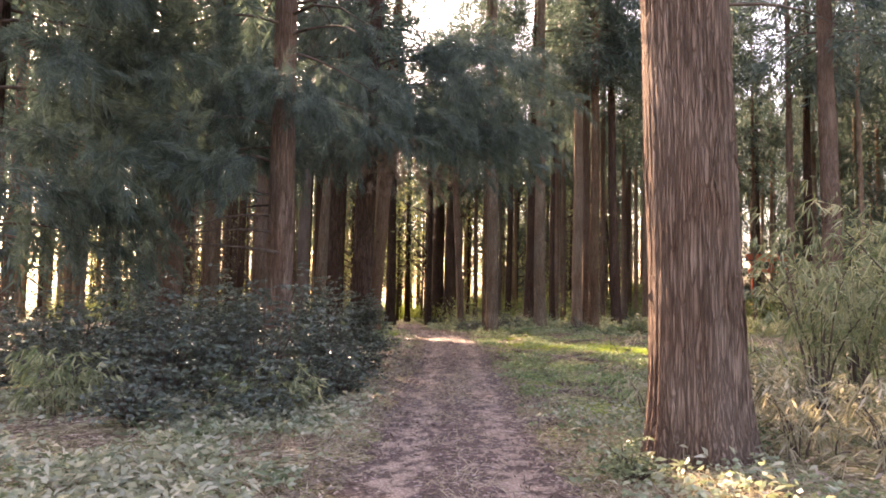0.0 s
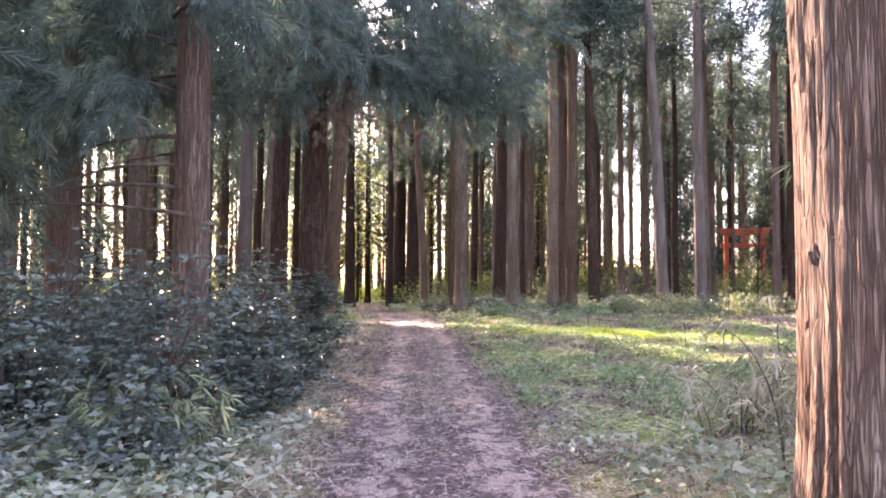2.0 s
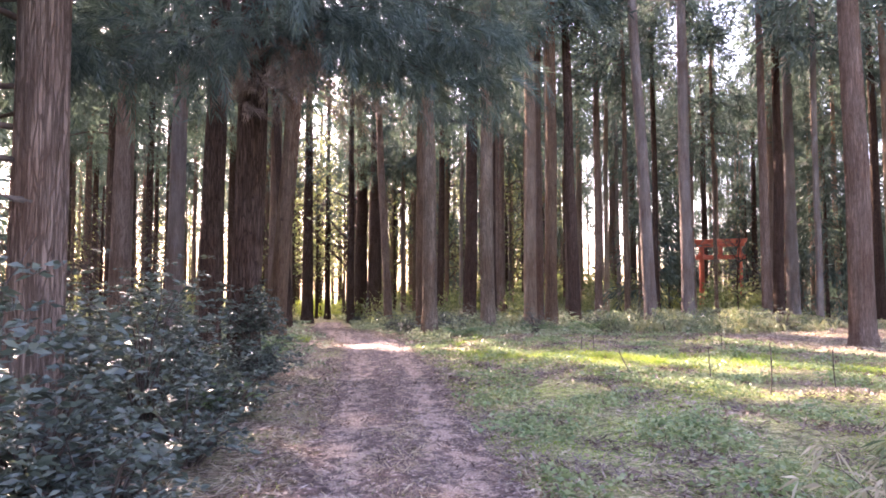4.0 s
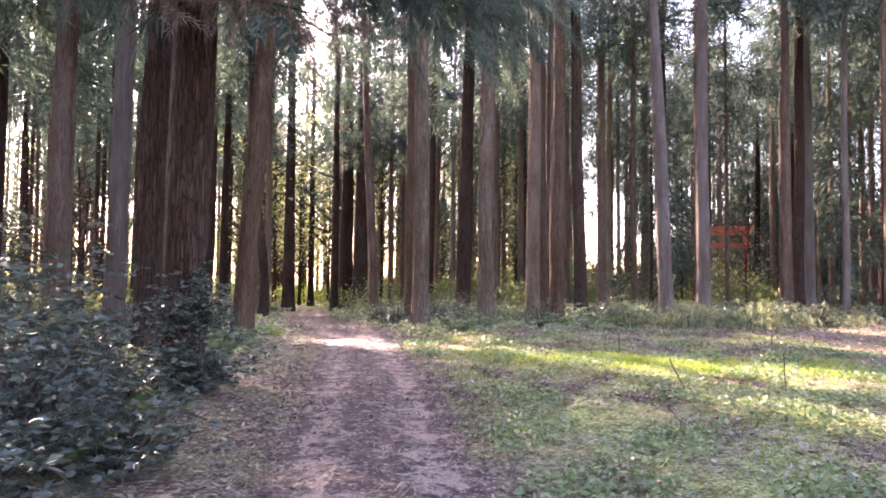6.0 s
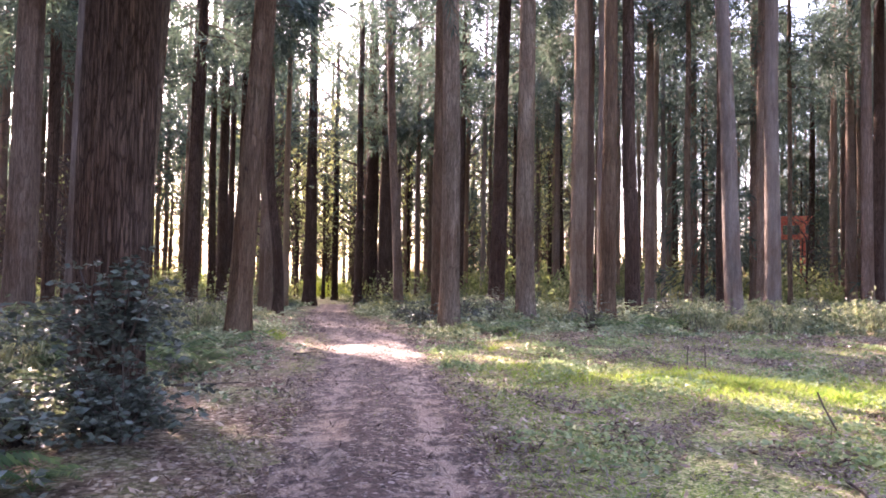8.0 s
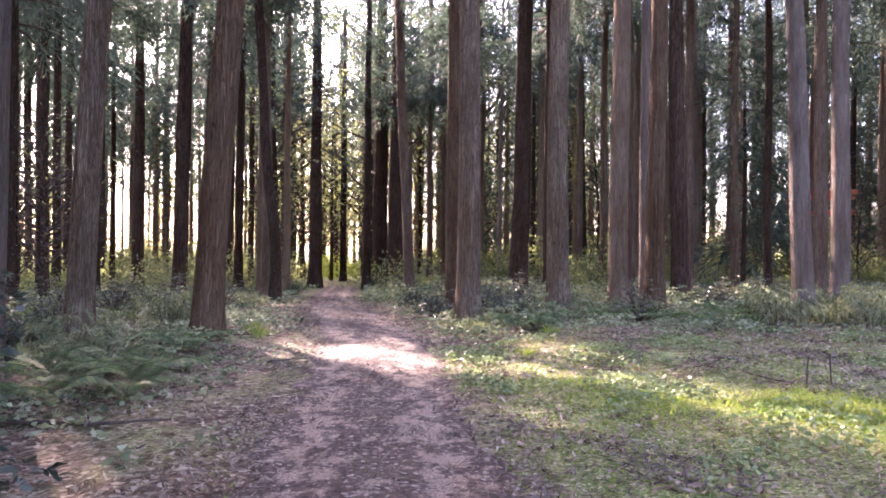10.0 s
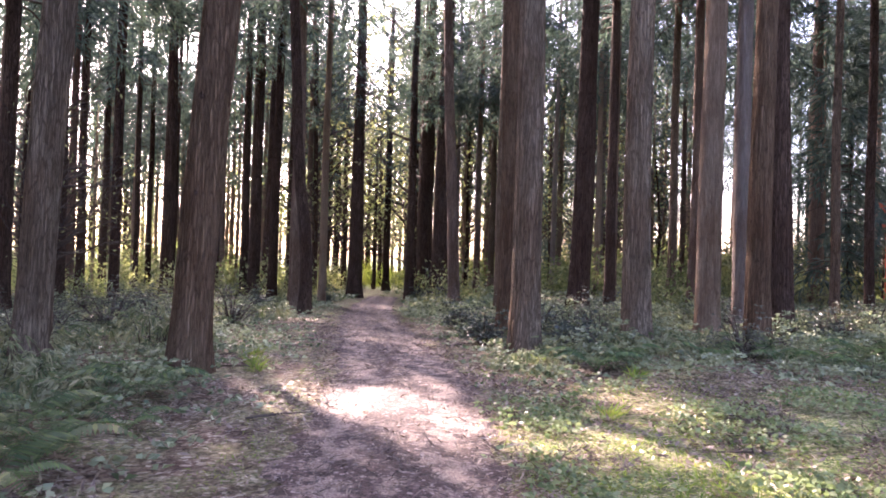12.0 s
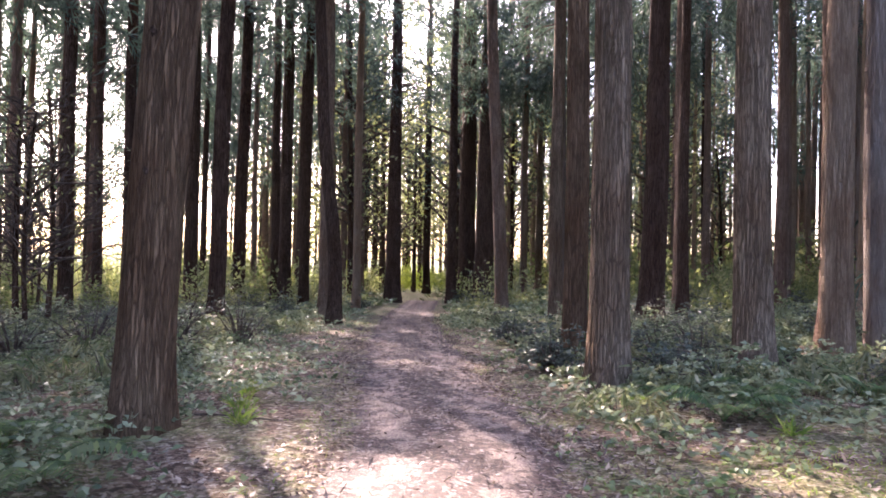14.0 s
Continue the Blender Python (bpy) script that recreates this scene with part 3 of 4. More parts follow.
def young_conifers():
    """Low-branched conifers that close the view deep in the grove."""
    r = np.random.default_rng(23)
    kinds = []
    for i in range(3):
        root = new("young_conifer")
        part("trunk", trunk_mesh(r, 0.1, 10, (0, 0), 10, 8, 0.02, 0.2), D_, root)
        wood, green = crown_chunks(r, 1.0 + i * 0.5, 11.5, 2.2, 50, 5, SPRIG_BACK, 1.15)
        tagged(part("branchwork", mesh_np("branchwork", *wood), TWIG, root), kind="stuff")
        tagged(part("crown", mesh_np("crown", *green), CEDAR, root), kind="stuff")
        tagged(root, "young conifer with drooping green boughs down to the undergrowth", "tree", "young conifers")
        kinds.append(root)
    used = set()
    for n in range(54):
        if n >= 52:
            x, y = -11.5 - (n - 52) * 1.05 - r.random(), 18.5 + (n * 5 % 8) * 1.6 + r.random()
        elif n < 44:
            y = r.uniform(44, 92)
            x = 0.55 * (y - 6) + r.uniform(-11, 24) + (5 if y < 57 else 0)
        else:
            x, y = r.uniform(2, 24), r.uniform(80, 100)
        if y < 57 and abs(x - 0.57 * (y - 6.8)) < 4.0:
            x += 8
        m = pose(x, y, float(rise(x, y)), 0, 0, r.uniform(0, 360))
        if n % 3 in used:
            copy_thing(kinds[n % 3], m)
        else:
            used.add(n % 3)
            kinds[n % 3].matrix_basis = m


young_conifers()


def edge_trees():
    """Sunlit broad-leaved trees and bushes at the far edge of the grove."""
    r = np.random.default_rng(29)
    trees = []
    for i in range(3):
        root = new("edge_tree")
        part("trunk", trunk_mesh(r, 0.13, 11, (r.normal(0, 0.02), 0), 10, 8, 0.02, 0.2), D_, root)
        limbs, at = [], []
        for k in range(30):
            a, z = r.random() * 6.283, r.uniform(1.5, 10.5)
            q = np.linspace(0, 1, 4)[:, None]
            tip = np.array([math.cos(a), math.sin(a), 0]) * r.uniform(1.5, 3.4) + np.array([0, 0, r.uniform(0.6, 2.6)])
            c = np.array([0, 0, z]) + tip * q + r.normal(0, 0.12, (4, 3)) * q
            limbs.append(tube(c, 0.05 * (1.1 - q[:, 0]), 3))
            w = r.random((30, 1))
            at.append(np.array([0, 0, z]) + tip * (0.3 + 0.8 * w) + r.normal(0, 0.5, (30, 3)))
        at = np.concatenate(at)
        tagged(part("limbwork", mesh_np("limbwork", *joined(limbs)), TWIG, root), kind="stuff")
        tagged(part("crown", mesh_np("crown", *blades(at, r.normal(size=at.shape), 0.20, 0.10)), HAZED_LEAF, root), kind="stuff")
        tagged(root, "small branching tree with sparse haze-paled foliage at the grove's edge", "tree", "trees at the grove's edge")
        trees.append(root)
    used = set()
    for n in range(84):
        x, y = r.uniform(-60, 26), r.uniform(92, 124)
        m = pose(x, y, float(rise(x, y)), 0, 0, r.uniform(0, 360)) @ Matrix.Scale(r.uniform(1.0, 1.6), 4)
        if n % 3 in used:
            copy_thing(trees[n % 3], m)
        else:
            used.add(n % 3)
            trees[n % 3].matrix_basis = m
    for x, y in ((-6.5, 70), (-2.2, 78), (-8.5, 66), (2.5, 70), (5, 76), (-5, 84), (1, 84), (-7.2, 62), (7, 68), (-4.8, 76), (9.5, 60), (3.0, 80), (12, 66), (10, 78), (15, 72)):
        m = pose(x, y, float(rise(x, y)), 0, 0, r.uniform(0, 360))
        copy_thing(trees[int(r.integers(3))], m)
    for x, y, size in ((-1.6, 78, 1.8), (-3.4, 100, 2.1), (-6.2, 104, 2.2), (-0.6, 86, 1.9), (-9.2, 84, 1.9), (-11, 90, 2.0)):
        copy_thing(trees[int(r.integers(3))], pose(x, y, float(rise(x, y)), 0, 0, r.uniform(0, 360)) @ Matrix.Scale(size, 4))
    bushes = []
    for i in range(2):
        root = new("edge_bush")
        p = unit(r.normal(size=(900, 3))) * r.random((900, 1)) ** 0.4 * np.array([1.8, 1.5, 1.6 + 0.7 * i])
        p[:, 2] = np.abs(p[:, 2])
        p *= (1 + 0.25 * np.sin(4 * p[:, :1] + i))
        tagged(part("foliage", mesh_np("foliage", *blades(p, r.normal(size=p.shape) + np.array([0, 0, 0.6]), 0.24, 0.10)), EDGE, root), kind="stuff")
        tagged(part("stem", mesh_np("stem", *tube(np.array([[0, 0, -0.1], [0.05, 0, 0.5], [0, 0.05, 1.2]]), [0.05, 0.04, 0.02], 5)), TWIG, root))
        tagged(root, "sunlit yellow-green bush beyond the cedars", "bush", "bushes at the grove's edge")
        bushes.append(root)
    used = set()
    for n in range(58):
        x = r.uniform(-30, 14)
        y = r.uniform(80, 96)
        m = pose(x, y, float(rise(x, y)), 0, 0, r.uniform(0, 360))
        if n % 2 in used:
            copy_thing(bushes[n % 2], m)
        else:
            used.add(n % 2)
            bushes[n % 2].matrix_basis = m


edge_trees()


def understory():
    """Bare-branched small trees and loose bushes between the far trunks."""
    r = np.random.default_rng(37)
    trees = []
    for i in range(3):
        root = new("understory_tree")
        part("trunk", trunk_mesh(r, 0.06, 5.0, (r.normal(0, 0.05), 0), 8, 8, 0.02, 0.2, 0.1), D_, root)
        limbs, at = [], []
        for k in range(26):
            a, z = r.random() * 6.283, r.uniform(0.6, 4.8)
            q = np.linspace(0, 1, 6)[:, None]
            tip = np.array([math.cos(a), math.sin(a), 0]) * r.uniform(0.8, 2.2) + np.array([0, 0, r.uniform(0.2, 1.8)])
            c = np.array([0, 0, z]) + tip * q + np.cumsum(r.normal(0, 0.09, (6, 3)), 0) * (q > 0)
            limbs.append(tube(c, 0.028 * (1.1 - q[:, 0]), 3))
            for m in range(3):
                b = c[2 + m]
                t2 = tip * 0.35 + r.normal(0, 0.35, 3)
                limbs.append(tube(np.stack([b, b + t2 * 0.5 + r.normal(0, 0.05, 3), b + t2]), [0.013, 0.009, 0.004], 3))
                at.append(b + t2 * r.uniform(0.2, 1.2, (7, 1)) + r.normal(0, 0.2, (7, 3)))
        at = np.concatenate(at)[::(1, 2, 6)[i]]
        tagged(part("limbwork", mesh_np("limbwork", *joined(limbs)), TWIG, root), kind="stuff")
        tagged(part("crown", mesh_np("crown", *blades(at, r.normal(size=at.shape), 0.12, 0.055)), HAZED_LEAF, root), kind="stuff")
        tagged(root, "thin crooked understory tree with sparse grey-green leaves", "tree", "understory trees")
        trees.append(root)
    bushes = []
    for i in range(3):
        root = new("understory_bush")
        n = 900
        p = unit(r.normal(size=(n, 3))) * r.random((n, 1)) ** 0.5 * np.array([1.6, 1.6, 1.2 + 0.3 * i])
        p[:, 2] = np.abs(p[:, 2])
        p *= 1 + 0.35 * np.sin(3.1 * p[:, :1] + 2 * i) * np.sin(2.7 * p[:, 1:2] + i)
        sticks = []
        for k in range(22):
            e = p[int(r.integers(n))] * 1.15
            q = np.linspace(0, 1, 4)[:, None]
            sticks.append(tube(e * q + r.normal(0, 0.04, (4, 3)) * q, 0.018 * (1.1 - q[:, 0]), 3))
        tagged(part("stemwork", mesh_np("stemwork", *joined(sticks)), TWIG, root), kind="stuff")
        tagged(part("foliage", mesh_np("foliage", *blades(p, r.normal(size=p.shape) + np.array([0, 0, 0.4]), 0.17, 0.075)), (UNDER, UNDER, HAZED_LEAF)[i], root), kind="stuff")
        tagged(root, "loose grey-green bush between distant cedar trunks", "bush", "understory bushes")
        bushes.append(root)
    used = set()

    def put(kinds, i, x, y, size):
        m = pose(x, y, float(rise(x, y)) - 0.03, 0, 0, r.uniform(0, 360)) @ Matrix.Scale(size, 4)
        key = kinds[i].name
        if key in used:
            copy_thing(kinds[i], m)
        else:
            used.add(key)
            kinds[i].matrix_basis = m

    for n in range(190):
        y = r.uniform(44, 92)
        x = r.uniform(-0.62, 0.62) * (y - 8)
        if abs(x - path_x(y)) < 2.6 or (36 < y < 57 and abs(x - 0.553 * (y - 6)) < 2.2):
            continue
        if y > 40 and 0.6 - 0.125 * (y - 20) < x < 0.6 - 0.045 * (y - 20):
            continue
        if n % 9 < 2 and y > 58:
            put(trees, int(r.integers(3)), x, y, r.uniform(0.8, 1.7))
        else:
            put(bushes, int(r.integers(3)), x, y, r.uniform(0.55, 1.15) * (0.8 if y < 55 else 1.2))
    for n in range(40):
        y = r.uniform(64, 90)
        x = math.tan(radians(r.uniform(4, 33) if n % 5 < 3 else r.uniform(-33, -12))) * (y - 12)
        put(bushes, n % 3, x, y, r.uniform(1.3, 1.9))
    for x, y, i, size in ((23.4, 50.0, 1, 1.2), (25.4, 51.2, 2, 1.25), (24.0, 48.0, 0, 1.1), (21.9, 47.6, 1, 0.95), (26.4, 50.2, 0, 1.3), (20.6, 44.6, 0, 0.7)):
        put(bushes, i, x, y, size)
    for x, y, size in ((22.6, 47.0, 1.2), (25.6, 52.3, 1.0)):
        put(trees, 1, x, y, size)
    for n in range(12):
        y = r.uniform(30, 46)
        x = -8.5 - r.uniform(0, 0.5) * (y - 22)
        put(trees, 2, x, y, r.uniform(0.7, 1.2))


understory()


def box(lo, hi, bevel=0.01):
    bm = bmesh.new()
    bmesh.ops.create_cube(bm, size=1.0)
    for v in bm.verts:
        v.co = [lo[i] + (v.co[i] + 0.5) * (hi[i] - lo[i]) for i in range(3)]
    bmesh.ops.bevel(bm, geom=bm.edges[:], offset=bevel, segments=1, affect="EDGES")
    me = bpy.data.meshes.new("beam")
    bm.to_mesh(me)
    bm.free()
    return me


def red_gate(x, y, turn):
    """A vermilion wooden shrine gate deep among the trees."""
    k = Mat("vermilion_paint")
    n = k.noise(k.coords((3, 3, 3)), 1.0, 5.0, 0.7)
    paint = k.done(k.ramp(n, [(0.35, (0.36, 0.06, 0.03)), (0.7, (0.55, 0.13, 0.065))]), 0.55, 0.4)
    root = new("wooden_gate")
    root.matrix_basis = pose(x, y, float(rise(x, y)), 0, 0, turn)
    for sx in (-1.25, 1.25):
        part("post", mesh_np("post", *tube(np.array([[sx * 1.04, 0, -0.1], [sx * 1.02, 0, 2.2], [sx, 0, 4.8]]), [0.19, 0.18, 0.16], 14), True), paint, root)
        part("wedge", box((sx - 0.26, -0.05, 4.16), (sx + 0.26, 0.05, 4.24)), paint, root)
    part("tie_beam", box((-1.65, -0.1, 3.86), (1.65, 0.1, 4.16)), paint, root)
    part("lintel", box((-1.6, -0.15, 4.75), (1.6, 0.15, 5.0)), paint, root)
    top = part("cap_beam", box((-1.7, -0.2, 5.002), (1.7, 0.2, 5.3)), paint, root)
    for v in top.data.vertices:
        v.co.x *= 1 + 0.06 * (v.co.z > 5.2)
    part("centre_strut", box((-0.16, -0.07, 4.16), (0.16, 0.07, 4.75)), paint, root)
    tagged(root, "vermilion painted wooden shrine gate among distant cedars", "gate")


red_gate(25.1, 53.8, -29)


# ---- low boughs and dead branches on the near trees ----
def bough(tree_at, z, azimuth, length, sag, kit, count, size, mat, thick=0.03, spread=0.22):
    """A bough with hanging sprays, as a part of its tree; azimuth in degrees, 0 along +x, 90 ahead."""
    root = NEAR[tree_at]
    r = np.random.default_rng(int(z * 977 + azimuth * 13 + length * 71) % 99991)
    a = radians(azimuth)
    s = np.linspace(0, 1, 8)
    d = np.array([math.cos(a), math.sin(a), 0.0])
    n = np.array([-d[1], d[0], 0.0])

    def curve(q):
        q = np.asarray(q)[:, None]
        return d * (q * length) + n * (0.12 * length * np.sin(q * 3.0 + z)) + np.array([0, 0, 1.0]) * (z + 0.18 * length * q - sag * length * q ** 2)

    limb = part("branch", mesh_np("branch", *tube(curve(s), thick * (1.08 - s), 6), True), TWIG, root)
    if count:
        q = r.uniform(0.2, 1.0, count) ** 0.8
        at = curve(q) + r.normal(0, spread, (count, 3)) * np.array([1, 1, 0.5]) * (0.4 + q[:, None])
        way = d * 0.8 + r.normal(0, 0.6, (count, 3)) + np.array([0, 0, -0.45])
        ok = shaded(at + np.array(root.matrix_basis.translation) + unit(way) * 0.3, 0.4)
        at, way, count = at[ok], way[ok], int(ok.sum())
        tagged(part("foliage", mesh_np("foliage", *spread_sprigs(kit, at, way, size * r.uniform(0.7, 1.3, count))), mat, limb), kind="stuff")


T_B, T_C, T_K, T_A, T_W = (-2.94, 12.57), (-2.22, 19.0), (-6.2, 16.0), (-2.62, 27.08), (-0.38, 62.26)
for z, az, ln in ((6.0, -10, 4.6), (5.6, -40, 4.2), (5.9, -65, 4.0), (6.3, 15, 4.4), (5.5, -95, 4.2), (6.8, -25, 5.0), (5.7, -130, 3.2), (6.6, -75, 4.6), (7.2, -50, 5.2), (7.4, 0, 4.6)):
    bough(T_C, z, az, ln, 0.42, SPRIG_NEAR, 75, 0.62, CEDAR)
for z, az, ln in ((5.0, -20, 2.0), (5.3, -90, 2.2), (4.6, -140, 2.3), (4.2, 170, 2.4), (5.6, 120, 2.0), (5.9, 30, 2.4), (6.2, -50, 2.4), (3.9, -110, 1.9), (6.4, -160, 2.2), (4.9, -60, 2.2)):
    bough(T_B, z, az, ln, 0.45, SPRIG_NEAR, 55, 0.6, CEDAR)
for z, az, ln in ((4.4, -60, 3.4), (4.0, -100, 3.6), (5.0, -30, 3.0), (4.8, -80, 4.4), (5.4, -120, 3.6), (5.8, -60, 4.0), (6.2, -95, 4.2), (3.4, -75, 3.2), (5.2, -10, 3.0), (6.4, -30, 3.4), (3.6, -125, 3.2)):
    bough(T_K, z, az, ln, 0.40, SPRIG_NEAR, 70, 0.66, CEDAR)
T_M = (-7.6, 11.6)
for z, az, ln in ((4.0, -20, 3.2), (4.8, 10, 3.0), (5.4, -50, 3.4), (6.0, -10, 3.6), (6.6, -35, 3.6), (3.2, 0, 2.6), (3.6, -60, 2.8), (7.2, 0, 3.4), (2.6, 20, 2.2), (5.8, 25, 3.4), (6.9, -60, 4.2), (7.6, -25, 4.4), (8.2, 15, 4.2), (6.3, 40, 3.4), (8.0, -50, 4.4), (7.4, 45, 3.6)):
    bough(T_M, z, az, ln, 0.42, SPRIG_NEAR, 70, 0.66, CEDAR)
for at, zs in ((T_B, (6.9, 7.4, 7.9, 8.4, 8.9)), (T_K, (6.9, 7.5, 8.1, 8.7)), (T_C, (7.9, 8.4, 8.9))):
    for n, z in enumerate(zs):
        bough(at, z, -30 - n * 53, 3.0, 0.4, SPRIG_NEAR, 60, 0.68, CEDAR)
for z, az, ln in ((6.4, -8, 5.0), (6.9, 12, 4.8), (7.3, -18, 5.4), (6.2, -32, 4.8), (7.8, -40, 5.4), (6.1, -58, 4.4), (7.0, -88, 4.8), (8.2, -12, 5.0)):
    bough(T_C, z, az, ln, 0.38, SPRIG_NEAR, 85, 0.66, CEDAR)
bough(T_C, 5.6, -70, 3.4, 0.5, SPRIG_NEAR, 44, 0.5, CEDAR_DEAD)
bough(T_C, 5.0, -50, 3.2, 0.45, SPRIG_NEAR, 40, 0.5, CEDAR_DEAD)
bough(T_C, 5.2, -85, 3.0, 0.5, SPRIG_NEAR, 36, 0.5, CEDAR_DEAD)
for z, az, ln, sag in ((2.6, 195, 2.6, 0.32), (2.9, 210, 2.4, 0.6), (2.25, 200, 2.4, 0.15), (3.3, 185, 2.0, 0.4), (3.1, 150, 1.8, 0.2)):
    bough(T_B, z, az, ln, sag, SPRIG_NEAR, 0, 1, CEDAR, 0.03)
for z, az, ln, sag in ((6.0, 160, 3.6, -0.9), (7.4, 120, 3.2, -0.6), (8.6, 10, 3.6, -0.5), (9.6, 190, 3.8, -0.2), (9.2, 350, 3.4, 0.1)):
    bough(T_W, z, az, ln, sag, SPRIG_FAR, 0, 1, CEDAR, 0.12)


# ---- undergrowth ----
def rosette(at, n, length, width, lift, jitter=0.5):
    """n leaves from each place."""
    k = len(at)
    base = np.repeat(at, n, 0)
    phi = rng.random(k * n) * 6.283
    up = lift + rng.normal(0, jitter * 0.5, k * n)
    way = np.stack([np.cos(phi), np.sin(phi), up], -1)
    base = base + unit(way) * 0.02
    return blades(base, way, length * rng.uniform(0.6, 1.3, k * n), width * rng.uniform(0.7, 1.3, k * n), fold=0.25, droop=0.25)


def shrub_kind(seed, wide, high, tips, material, leaf_len=0.092, leaf_wide=0.033, label="", per=9):
    """A broad-leaved evergreen shrub: stems and leaf clusters."""
    r = np.random.default_rng(seed)
    root = new("shrub")
    stems = []
    p = r.normal(size=(tips, 3))
    p = unit(p) * (r.random((tips, 1)) ** 0.45)
    p[:, 2] = np.abs(p[:, 2])
    lumps = 1 + 0.25 * np.sin(3 * np.arctan2(p[:, 1], p[:, 0]) + seed) + 0.15 * np.sin(7 * p[:, 0] + 5 * p[:, 2])
    p = p * lumps[:, None] * np.array([wide, wide, high]) + np.array([0, 0, 0.08])
    for k in range(46):
        q = p[int(r.integers(tips))] * r.uniform(0.9, 1.12)
        s = np.linspace(0, 1, 5)[:, None]
        a = q * np.array([0.12, 0.12, 0]) - np.array([0, 0, 0.05])
        c = a + (q - a) * s + np.array([0, 0, 0.18 * high]) * np.sin(s * 3.14) + r.normal(0, 0.02, (5, 3)) * s
        stems.append(tube(c, 0.016 * (1.15 - s[:, 0]), 3))
    tagged(part("stemwork", mesh_np("stemwork", *joined(stems)), TWIG, root), kind="stuff")
    tagged(part("foliage", mesh_np("foliage", *rosette(p, per, leaf_len, leaf_wide, 0.35)), material, root), kind="stuff")
    tagged(root, label, "shrub", "undergrowth shrubs")
    return root


class Planter:
    """Places a few kinds of a plant over and over."""

    def __init__(self, kinds, seed):
        self.kinds, self.used, self.r = kinds, set(), np.random.default_rng(seed)

    def put(self, x, y, i=None, size=1.0):
        i = int(self.r.integers(len(self.kinds))) if i is None else i
        m = pose(x, y, float(rise(x, y)), 0, 0, self.r.uniform(0, 360)) @ Matrix.Scale(size, 4)
        if i in self.used:
            return copy_thing(self.kinds[i], m)
        self.used.add(i)
        self.kinds[i].matrix_basis = m
        return self.kinds[i]


DUSTY = leaf("dusty_grey_leaves", [(0.0, (0.045, 0.052, 0.04)), (0.6, (0.085, 0.09, 0.07)), (0.9, (0.11, 0.108, 0.086)), (1.0, (0.17, 0.155, 0.125))], 0.55, 0.2, 0.25)
WEED = leaf("pale_weed_leaves", [(0.0, (0.055, 0.08, 0.045)), (0.45, (0.12, 0.155, 0.095)), (0.8, (0.22, 0.235, 0.17)), (1.0, (0.40, 0.37, 0.30))], 0.5, 0.3, 0.35)
DARK = "dark evergreen shrub with small glossy leaves on the forest floor"
big = Planter([shrub_kind(3, 1.05, 1.6, 460, SHRUB, label=DARK), shrub_kind(5, 0.95, 1.4, 420, SHRUB, label=DARK), shrub_kind(8, 1.15, 1.5, 470, SHRUB, label=DARK),
               shrub_kind(9, 1.05, 1.3, 330, DUSTY, 0.07, 0.03, "grey-green twiggy shrub with dusty leaves"), shrub_kind(10, 1.0, 1.2, 360, SHRUB, 0.09, 0.04, "leafy green shrub among darker bushes")], 1)
for x, y in ((-2.5, 10.0), (-3.8, 10.0), (-5.2, 10.2), (-6.8, 10.4), (-2.35, 11.2), (-4.3, 11.0), (-5.8, 11.4), (-2.3, 13.6), (-4.2, 13.0), (-5.6, 13.4), (-2.6, 15.4), (-4.3, 15.2),
             (-6.0, 14.6), (-3.0, 17.2), (-4.9, 17.2), (-6.8, 18.2), (-8.2, 12.5), (-8.6, 15.5), (-7.6, 11.2), (-9.6, 10.5), (-5.2, 19.6), (-7.2, 21.0)):
    big.put(x, y)
small = Planter([shrub_kind(13, 0.55, 0.65, 150, SHRUB, label="small dark evergreen bush beside the path"), shrub_kind(14, 0.5, 0.5, 140, HERB, 0.07, 0.035, "small green leafy bush among the litter"),
                 shrub_kind(15, 0.65, 0.55, 150, SHRUB, label="low spreading evergreen bush under the cedars")], 2)
fr = np.random.default_rng(57)
for n in range(50):
    y = fr.uniform(42, 84)
    x = path_x(y) + fr.choice([-1, 1]) * fr.uniform(2.0, 22)
    small.put(float(x), y)
for x, y in ((-1.75, 18.0), (-2.7, 18.3), (-1.6, 12.4), (-1.7, 14.6), (-1.65, 10.6), (-2.2, 8.4), (-3.4, 7.9), (-4.8, 22.5), (-6.2, 23.2), (-5.4, 26.2), (-6.4, 28.6),
             (0.0, 58.2), (0.9, 57.6), (-0.6, 58.6), (2.4, 33.5), (3.4, 32.6), (3.0, 30.2), (1.5, 31.2), (1.2, 36), (0.8, 41), (2.6, 38), (5.2, 36), (7.5, 36), (-5.5, 33), (-7, 35), (-9, 32), (-8, 38), (-10.5, 35.5),
             (-6, 44), (-8, 47), (-11, 46), (-13, 39), (9, 33), (11.5, 33.2), (12.4, 31), (14.5, 31.5), (8.6, 29.8), (10, 28.9), (16, 33), (18, 31), (4.5, 34), (9.6, 40), (13, 38), (16, 37), (-14, 47), (-4.6, 50), (-6.2, 54)):
    small.put(x, y)
small.put(1.55, 5.85, 1, 0.6)
# the bush that climbs the foot of the dark cedar
climber = shrub_kind(31, 0.62, 0.75, 230, SHRUB, 0.085, 0.04, "glossy evergreen bush grown against a cedar trunk")
climber.matrix_basis = pose(-2.0, 18.45, 0.75, 0, 0, 40)
foot = shrub_kind(32, 0.7, 0.8, 200, SHRUB, 0.08, 0.04, "evergreen bush at the foot of a cedar")
foot.matrix_basis = pose(-2.1, 18.4, 0.0, 0, 0, 0)


